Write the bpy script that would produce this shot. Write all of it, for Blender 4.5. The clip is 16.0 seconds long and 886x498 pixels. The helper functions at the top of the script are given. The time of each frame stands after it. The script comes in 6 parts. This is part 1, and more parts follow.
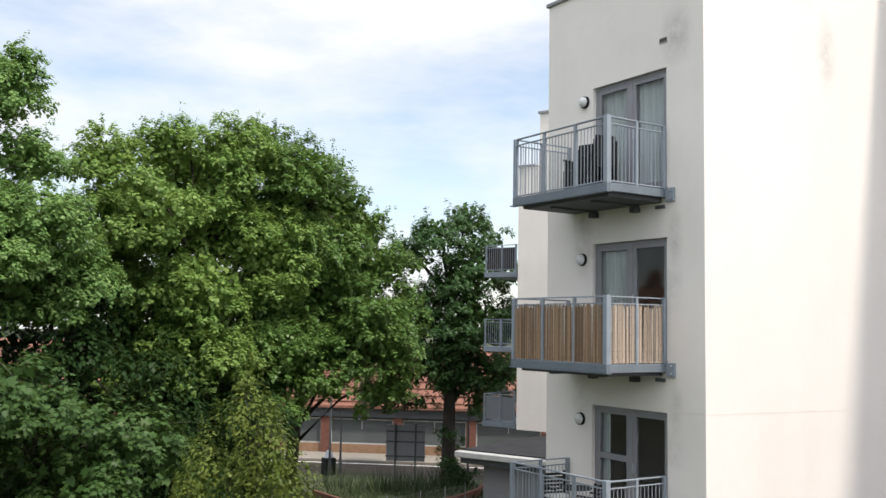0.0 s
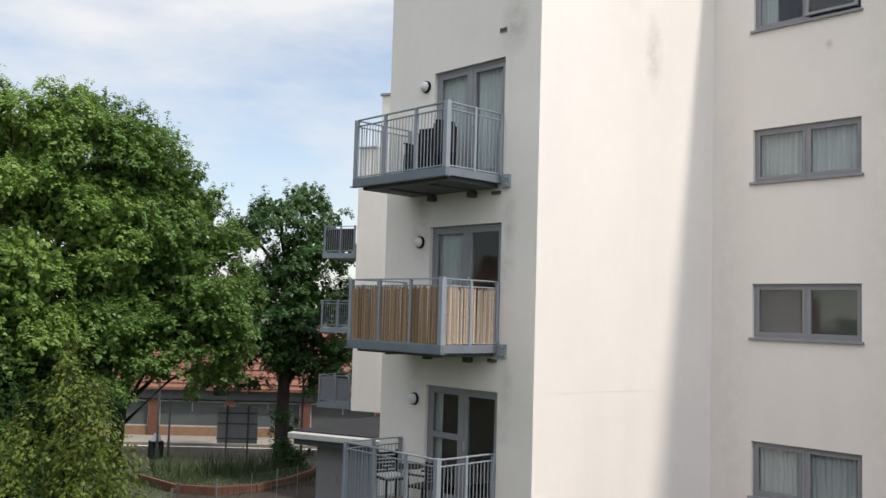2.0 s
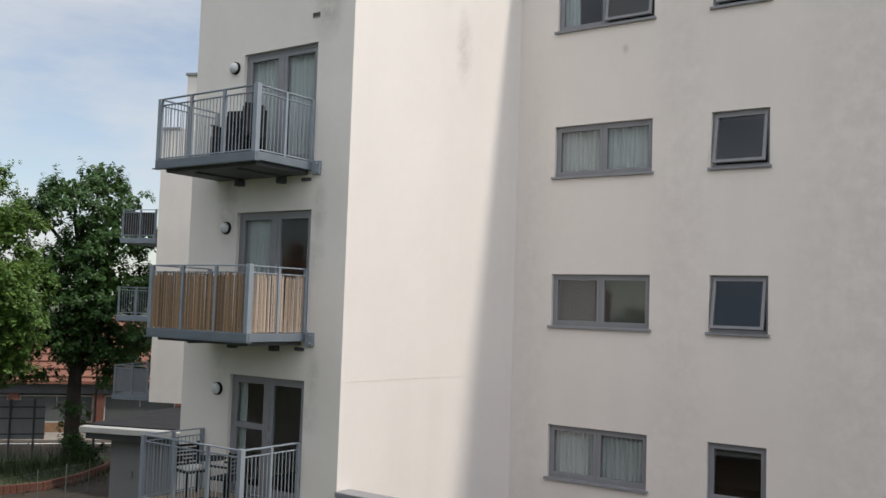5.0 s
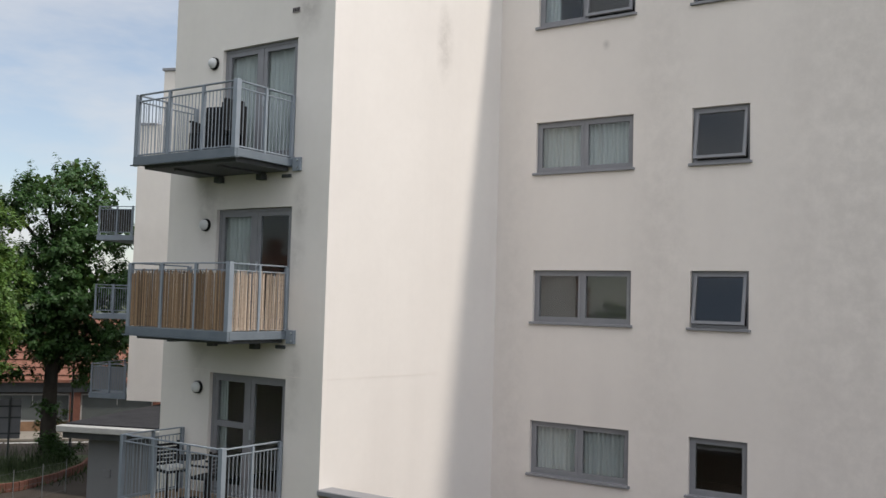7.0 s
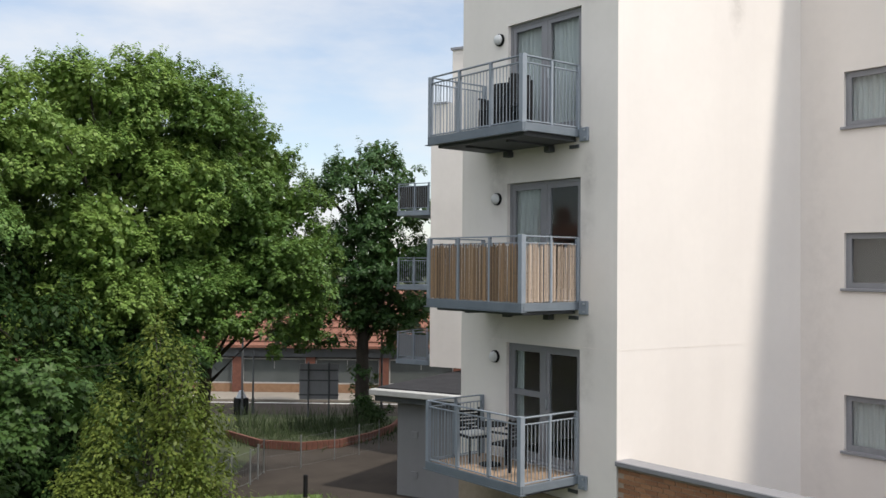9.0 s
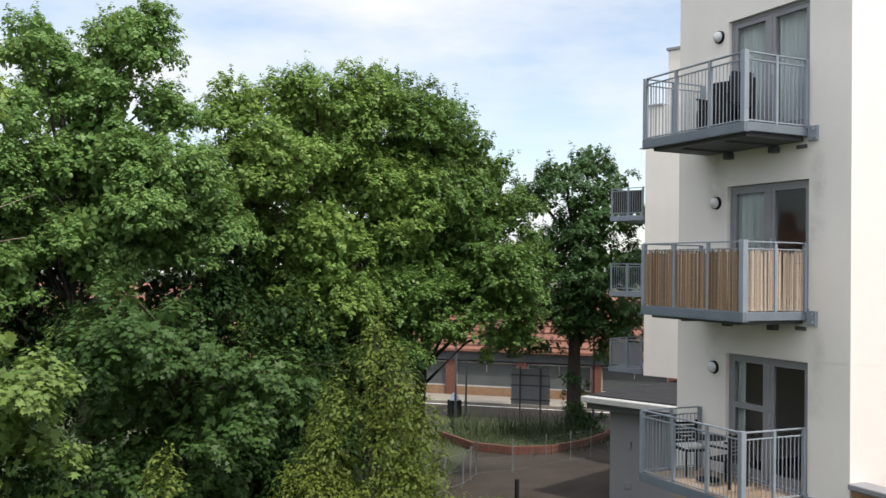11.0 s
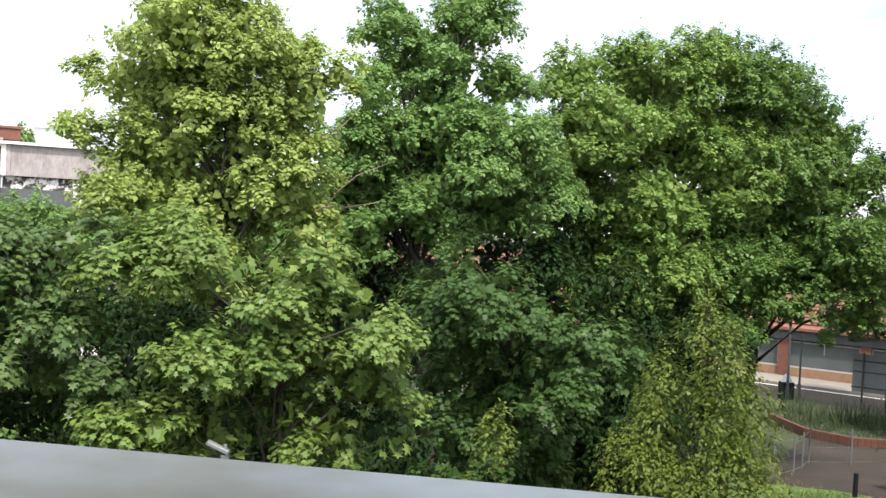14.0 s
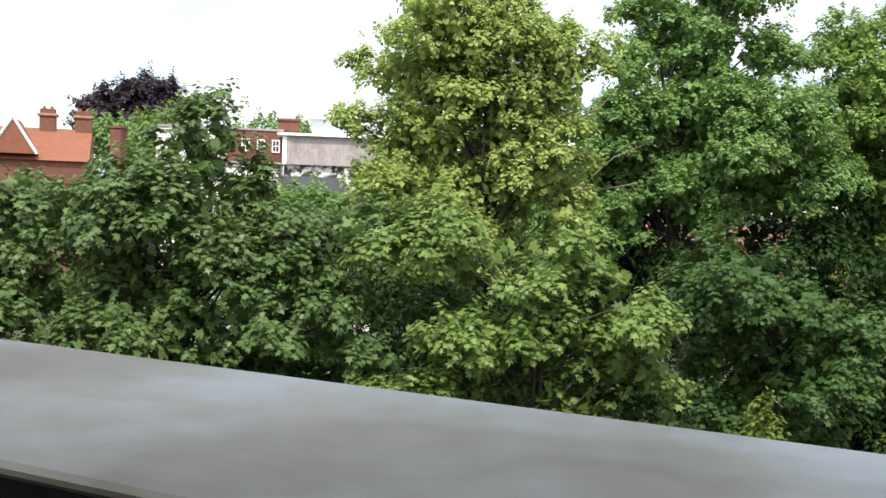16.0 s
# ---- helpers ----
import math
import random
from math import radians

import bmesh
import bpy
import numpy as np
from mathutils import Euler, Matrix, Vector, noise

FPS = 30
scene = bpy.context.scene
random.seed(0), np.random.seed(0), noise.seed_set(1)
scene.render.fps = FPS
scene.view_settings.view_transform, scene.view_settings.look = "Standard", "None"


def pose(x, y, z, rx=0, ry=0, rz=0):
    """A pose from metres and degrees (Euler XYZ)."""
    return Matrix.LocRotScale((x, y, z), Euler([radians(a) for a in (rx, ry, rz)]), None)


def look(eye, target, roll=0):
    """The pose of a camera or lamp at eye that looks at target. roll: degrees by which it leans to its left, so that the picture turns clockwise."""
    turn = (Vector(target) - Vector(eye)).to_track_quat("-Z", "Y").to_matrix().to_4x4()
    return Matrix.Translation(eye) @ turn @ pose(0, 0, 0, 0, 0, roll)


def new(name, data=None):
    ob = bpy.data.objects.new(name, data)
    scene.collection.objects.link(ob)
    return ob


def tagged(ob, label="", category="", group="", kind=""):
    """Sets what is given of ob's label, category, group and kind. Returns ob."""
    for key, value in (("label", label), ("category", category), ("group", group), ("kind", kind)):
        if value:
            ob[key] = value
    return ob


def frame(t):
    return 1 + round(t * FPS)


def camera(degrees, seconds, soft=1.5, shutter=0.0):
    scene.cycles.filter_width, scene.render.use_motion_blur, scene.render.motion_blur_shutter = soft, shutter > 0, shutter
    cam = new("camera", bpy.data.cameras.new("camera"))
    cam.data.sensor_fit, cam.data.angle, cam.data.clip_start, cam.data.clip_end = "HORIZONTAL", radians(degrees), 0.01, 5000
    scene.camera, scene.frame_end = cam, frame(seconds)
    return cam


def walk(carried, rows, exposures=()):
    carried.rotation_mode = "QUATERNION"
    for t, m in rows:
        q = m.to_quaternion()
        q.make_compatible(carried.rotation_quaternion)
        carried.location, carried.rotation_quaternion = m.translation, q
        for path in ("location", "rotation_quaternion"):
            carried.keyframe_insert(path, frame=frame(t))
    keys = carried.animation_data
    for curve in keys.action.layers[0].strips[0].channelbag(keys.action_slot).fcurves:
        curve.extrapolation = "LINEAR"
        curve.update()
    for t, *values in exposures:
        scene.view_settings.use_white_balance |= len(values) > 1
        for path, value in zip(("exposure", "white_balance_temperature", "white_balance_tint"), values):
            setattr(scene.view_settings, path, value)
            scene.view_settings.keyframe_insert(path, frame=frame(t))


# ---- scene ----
cam = camera(50.86, 16.0, soft=1.5)
PATH = [
    (0, 0.050, -0.044, 6.341, 94.80, -0.98, -32.97),
    (0.5, 0.026, -0.070, 6.336, 94.63, -0.86, -35.24),
    (1, 0.037, -0.066, 6.332, 95.06, -1.72, -38.04),
    (1.5, 0.034, -0.074, 6.333, 94.57, -1.81, -40.90),
    (2, 0.029, -0.086, 6.319, 93.93, -1.65, -42.93),
    (2.5, 0.034, -0.083, 6.315, 94.02, -1.83, -44.20),
    (3, 0.035, -0.084, 6.313, 94.35, -1.69, -46.19),
    (3.5, 0.037, -0.066, 6.312, 93.86, -1.31, -47.39),
    (4, 0.038, -0.054, 6.307, 94.05, -0.98, -50.52),
    (4.5, 0.047, -0.031, 6.313, 93.99, -1.22, -53.57),
    (5, 0.029, -0.047, 6.311, 93.59, -1.87, -54.75),
    (5.2, 0.034, -0.046, 6.313, 93.83, -1.76, -55.87),
    (7.3, 0.041, 0.043, 6.343, 93.26, -1.57, -56.00),
    (7.5, 0.019, 0.034, 6.358, 92.62, -1.12, -53.14),
    (8, 0.020, 0.046, 6.352, 92.76, -0.85, -45.90),
    (8.5, 0.045, 0.062, 6.368, 92.73, -0.82, -41.89),
    (9, 0.060, 0.100, 6.395, 91.01, -0.41, -38.42),
    (9.5, 0.057, 0.150, 6.405, 90.35, -0.60, -35.10),
    (9.7, 0.058, 0.150, 6.405, 90.53, -0.65, -33.18),
    (12, 0.089, 0.120, 6.380, 90.53, -1.00, -21.00),
    (12.5, 0.001, 0.085, 6.455, 89.66, -1.36, -17.80),
    (13, -0.041, 0.079, 6.455, 89.29, -2.31, -15.05),
    (13.5, -0.070, 0.072, 6.4461, 89.23, -2.32, -11.74),
    (14, -0.095, 0.058, 6.4486, 88.56, -2.72, -5.73),
    (14.5, -0.141, 0.040, 6.4493, 87.81, -3.12, -3.26),
    (15, -0.127, -0.018, 6.4580, 86.97, -2.68, -0.70),
    (15.5, -0.142, -0.029, 6.4650, 86.97, -2.72, 4.52),
    (16, -0.152, -0.043, 6.4642, 86.77, -1.95, 9.83),
]
walk(cam, [(t, pose(*p)) for t, *p in PATH],
     exposures=[(0, 0.96), (0.5, 0.78), (1, 0.74), (1.5, 0.6), (2, 0.7), (3, 0.64), (4, 0.62), (4.5, 0.48), (5, 0.44), (7.5, 0.46), (8.3, 0.5), (9, 0.74), (9.5, 0.8), (12, 1.12), (12.5, 1.27), (13, 1.4), (13.5, 1.46), (14.5, 1.45), (15.2, 1.52), (16, 1.3)])

# ---- world and sun ----
world = bpy.data.worlds.new("world")
scene.world = world
world.use_nodes = True
wn, wl = world.node_tree.nodes, world.node_tree.links
wn.clear()
w_out = wn.new("ShaderNodeOutputWorld")
w_bg = wn.new("ShaderNodeBackground")
w_sky = wn.new("ShaderNodeTexSky")
w_sky.sky_type = "NISHITA"
w_sky.sun_disc = False
SUN_DIR = Vector((0.098, -0.549, 0.83)).normalized()
w_sky.sun_elevation = math.asin(SUN_DIR.z)
w_sky.sun_rotation = math.atan2(SUN_DIR.x, SUN_DIR.y)
w_sky.air_density, w_sky.dust_density, w_sky.ozone_density = 1.0, 0.6, 1.0
w_co = wn.new("ShaderNodeTexCoord")
w_map = wn.new("ShaderNodeMapping")
w_map.inputs["Scale"].default_value = (1.6, 1.6, 5.0)
w_noise = wn.new("ShaderNodeTexNoise")
w_noise.inputs["Scale"].default_value = 1.7
w_noise.inputs["Detail"].default_value = 7
w_noise.inputs["Roughness"].default_value = 0.55
w_ramp = wn.new("ShaderNodeValToRGB")
w_ramp.color_ramp.elements[0].position = 0.37
w_ramp.color_ramp.elements[1].position = 0.61
w_ramp.color_ramp.elements[0].color = (0.3, 0.3, 0.3, 1)
w_mix = wn.new("ShaderNodeMix")
w_mix.data_type = "RGBA"
w_dot = wn.new("ShaderNodeVectorMath")
w_dot.operation = "DOT_PRODUCT"
w_dot.inputs[1].default_value = SUN_DIR
w_glow = wn.new("ShaderNodeMapRange")
w_glow.interpolation_type = "SMOOTHSTEP"
for k, v in zip(("From Min", "From Max", "To Min", "To Max"), (-0.1, 1.0, 5.5, 15.5)):
    w_glow.inputs[k].default_value = v
w_cloud = wn.new("ShaderNodeVectorMath")
w_cloud.operation = "SCALE"
w_cloud.inputs[0].default_value = (0.975, 0.99, 1.02)
wl.new(w_co.outputs["Generated"], w_dot.inputs[0])
wl.new(w_dot.outputs["Value"], w_glow.inputs["Value"])
wl.new(w_glow.outputs["Result"], w_cloud.inputs["Scale"])
wl.new(w_cloud.outputs["Vector"], w_mix.inputs[7])
wl.new(w_co.outputs["Generated"], w_map.inputs["Vector"])
wl.new(w_map.outputs["Vector"], w_noise.inputs["Vector"])
wl.new(w_noise.outputs["Fac"], w_ramp.inputs["Fac"])
wl.new(w_ramp.outputs["Color"], w_mix.inputs[0])
wl.new(w_sky.outputs["Color"], w_mix.inputs[6])
wl.new(w_mix.outputs[2], w_bg.inputs["Color"])
w_bg.inputs["Strength"].default_value = 0.1
wl.new(w_bg.outputs["Background"], w_out.inputs["Surface"])
sun_data = bpy.data.lights.new("sun", "SUN")
sun_data.energy, sun_data.angle, sun_data.color = 2.25, radians(3.0), (1.0, 0.925, 0.83)
sun = new("sun", sun_data)
sun.matrix_world = look((0, 0, 60), Vector((0, 0, 60)) - SUN_DIR)


# ---- materials ----
def material(name, build):
    m = bpy.data.materials.new(name)
    m.use_nodes = True
    nt = m.node_tree
    nt.nodes.clear()
    out = nt.nodes.new("ShaderNodeOutputMaterial")
    nt.links.new(build(nt), out.inputs["Surface"])
    return m


def principled(nt, color, rough=0.7, metal=0.0, normal=None):
    b = nt.nodes.new("ShaderNodeBsdfPrincipled")
    if isinstance(color, tuple):
        b.inputs["Base Color"].default_value = (*color, 1)
    else:
        nt.links.new(color, b.inputs["Base Color"])
    b.inputs["Roughness"].default_value = rough
    b.inputs["Metallic"].default_value = metal
    if normal is not None:
        nt.links.new(normal, b.inputs["Normal"])
    return b


def coords(nt, scale=(1, 1, 1), kind="Object"):
    c = nt.nodes.new("ShaderNodeTexCoord")
    m = nt.nodes.new("ShaderNodeMapping")
    m.inputs["Scale"].default_value = scale
    nt.links.new(c.outputs[kind], m.inputs["Vector"])
    return m.outputs["Vector"]


def noise_tex(nt, vec, scale, detail=4, rough=0.55):
    n = nt.nodes.new("ShaderNodeTexNoise")
    n.inputs["Scale"].default_value = scale
    n.inputs["Detail"].default_value = detail
    n.inputs["Roughness"].default_value = rough
    nt.links.new(vec, n.inputs["Vector"])
    return n.outputs["Fac"]


def ramp(nt, fac, stops):
    r = nt.nodes.new("ShaderNodeValToRGB")
    e = r.color_ramp.elements
    e[0].position, e[0].color = stops[0][0], (*stops[0][1], 1)
    e[1].position, e[1].color = stops[-1][0], (*stops[-1][1], 1)
    for p, c in stops[1:-1]:
        q = e.new(p)
        q.color = (*c, 1)
    nt.links.new(fac, r.inputs["Fac"])
    return r.outputs["Color"]


def blend(nt, fac, a, b, mode="MIX"):
    m = nt.nodes.new("ShaderNodeMix")
    m.data_type, m.blend_type = "RGBA", mode
    for sock, v in ((0, fac), (6, a), (7, b)):
        if isinstance(v, (int, float)):
            m.inputs[sock].default_value = v
        elif isinstance(v, tuple):
            m.inputs[sock].default_value = (*v, 1)
        else:
            nt.links.new(v, m.inputs[sock])
    return m.outputs[2]


def bump(nt, height, strength=0.3, dist=0.01):
    b = nt.nodes.new("ShaderNodeBump")
    b.inputs["Strength"].default_value = strength
    b.inputs["Distance"].default_value = dist
    nt.links.new(height, b.inputs["Height"])
    return b.outputs["Normal"]


def stucco(base, dirty, spots=()):
    """Painted render: grain, soft rain streaks, broad patches, and single smudges (place, radius, strength)."""
    def build(nt):
        v = coords(nt)
        streak = noise_tex(nt, coords(nt, (0.9, 0.9, 0.07)), 1.6, 4, 0.55)
        patch = noise_tex(nt, v, 0.45, 4, 0.6)
        grain = noise_tex(nt, v, 70, 3)
        mott = noise_tex(nt, v, 6, 4, 0.65)
        c = blend(nt, ramp(nt, streak, [(0.5, (0, 0, 0)), (0.8, (0.3, 0.3, 0.3))]), base, dirty)
        c = blend(nt, ramp(nt, patch, [(0.35, (0, 0, 0)), (0.75, (0.45, 0.45, 0.45))]), c, dirty)
        c = blend(nt, ramp(nt, mott, [(0.4, (0, 0, 0)), (0.8, (0.16, 0.16, 0.16))]), c, dirty)
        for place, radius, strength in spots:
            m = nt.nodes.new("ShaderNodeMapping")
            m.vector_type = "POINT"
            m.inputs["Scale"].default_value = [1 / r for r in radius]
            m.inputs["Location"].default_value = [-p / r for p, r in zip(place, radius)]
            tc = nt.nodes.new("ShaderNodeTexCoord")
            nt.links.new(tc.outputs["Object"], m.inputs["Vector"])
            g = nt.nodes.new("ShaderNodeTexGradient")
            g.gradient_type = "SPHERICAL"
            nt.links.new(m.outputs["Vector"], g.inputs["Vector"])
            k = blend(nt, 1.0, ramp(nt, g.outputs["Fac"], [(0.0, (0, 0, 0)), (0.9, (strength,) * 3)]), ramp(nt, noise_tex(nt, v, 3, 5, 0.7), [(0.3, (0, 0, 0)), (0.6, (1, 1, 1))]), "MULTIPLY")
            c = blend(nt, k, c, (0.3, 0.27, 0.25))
        return principled(nt, c, 0.92, 0, bump(nt, grain, 0.25, 0.004)).outputs[0]
    return build


def speckled(c0, c1, scale, rough=0.8, metal=0.0, bump_s=0.2, fine=60, stretch=(1, 1, 1)):
    def build(nt):
        v = coords(nt, stretch)
        a = noise_tex(nt, v, scale, 5, 0.6)
        g = noise_tex(nt, v, fine, 3)
        col = blend(nt, 0.35, ramp(nt, a, [(0.3, c0), (0.7, c1)]), ramp(nt, g, [(0.3, c0), (0.7, c1)]))
        return principled(nt, col, rough, metal, bump(nt, g, bump_s, 0.006)).outputs[0]
    return build


def per_object(c0, c1, rough=0.85, fine=40):
    def build(nt):
        oi = nt.nodes.new("ShaderNodeObjectInfo")
        g = noise_tex(nt, coords(nt), fine, 4)
        col = blend(nt, 0.3, ramp(nt, oi.outputs["Random"], [(0.0, c0), (1.0, c1)]), ramp(nt, g, [(0.3, c0), (0.7, c1)]))
        return principled(nt, col, rough, 0, bump(nt, g, 0.4, 0.004)).outputs[0]
    return build


def per_island(c0, c1, rough=0.8, fine=30):
    def build(nt):
        ge = nt.nodes.new("ShaderNodeNewGeometry")
        g = noise_tex(nt, coords(nt), fine, 3)
        col = blend(nt, 0.3, ramp(nt, ge.outputs["Random Per Island"], [(0.0, c0), (1.0, c1)]), ramp(nt, g, [(0.3, c0), (0.7, c1)]))
        return principled(nt, col, rough, 0, bump(nt, g, 0.3, 0.004)).outputs[0]
    return build


def leaf_mat(dark, mid, light, trans=0.28, spec=0.22):
    dark = tuple(0.55 * a + 0.45 * b for a, b in zip(dark, mid))
    light = tuple(0.6 * a + 0.4 * b for a, b in zip(light, mid))

    def build(nt):
        ge = nt.nodes.new("ShaderNodeNewGeometry")
        big = noise_tex(nt, coords(nt), 0.55, 2)
        c = ramp(nt, ge.outputs["Random Per Island"], [(0.0, dark), (0.55, mid), (1.0, light)])
        c = blend(nt, ramp(nt, big, [(0.35, (0, 0, 0)), (0.7, (0.5, 0.5, 0.5))]), c, light)
        b = principled(nt, c, 0.42)
        b.inputs["Specular IOR Level"].default_value = spec
        t = nt.nodes.new("ShaderNodeBsdfTranslucent")
        nt.links.new(blend(nt, 0.5, c, (0.22, 0.3, 0.06)), t.inputs["Color"])
        mx = nt.nodes.new("ShaderNodeMixShader")
        mx.inputs[0].default_value = trans
        nt.links.new(b.outputs[0], mx.inputs[1])
        nt.links.new(t.outputs[0], mx.inputs[2])
        return mx.outputs[0]
    return build


def glass(sheen):
    def build(nt):
        tr = nt.nodes.new("ShaderNodeBsdfTransparent")
        tr.inputs["Color"].default_value = (0.92, 0.94, 0.94, 1)
        gl = nt.nodes.new("ShaderNodeBsdfGlossy")
        gl.inputs["Roughness"].default_value = 0.02
        fr = nt.nodes.new("ShaderNodeLayerWeight")
        fr.inputs["Blend"].default_value = 0.5
        pw = nt.nodes.new("ShaderNodeMath")
        pw.operation = "POWER"
        nt.links.new(fr.outputs["Facing"], pw.inputs[0])
        pw.inputs[1].default_value = 5.0
        ad = nt.nodes.new("ShaderNodeMath")
        ad.operation = "MULTIPLY_ADD"
        nt.links.new(pw.outputs[0], ad.inputs[0])
        ad.inputs[1].default_value = 0.6
        ad.inputs[2].default_value = sheen
        mx = nt.nodes.new("ShaderNodeMixShader")
        nt.links.new(ad.outputs[0], mx.inputs[0])
        nt.links.new(tr.outputs[0], mx.inputs[1])
        nt.links.new(gl.outputs[0], mx.inputs[2])
        return mx.outputs[0]
    return build


def weathered_rail(nt):
    v = coords(nt, (1, 1, 1))
    n = noise_tex(nt, v, 3.2, 6, 0.62)
    g = noise_tex(nt, v, 26, 4)
    c = ramp(nt, n, [(0.4, (0.05, 0.047, 0.036)), (0.5, (0.085, 0.088, 0.08)), (0.6, (0.13, 0.15, 0.168)), (0.74, (0.18, 0.205, 0.235))])
    c = blend(nt, ramp(nt, g, [(0.45, (0, 0, 0)), (0.7, (0.35, 0.35, 0.35))]), c, (0.09, 0.088, 0.07))
    return principled(nt, c, 0.45, 0.15, bump(nt, g, 0.06, 0.004)).outputs[0]


def peeling(nt):
    v = coords(nt)
    n = noise_tex(nt, v, 2.4, 5, 0.65)
    c = ramp(nt, n, [(0.44, (0.66, 0.65, 0.62)), (0.5, (0.3, 0.28, 0.25)), (0.54, (0.04, 0.036, 0.032))])
    return principled(nt, c, 0.9, 0, bump(nt, n, 0.4, 0.02)).outputs[0]


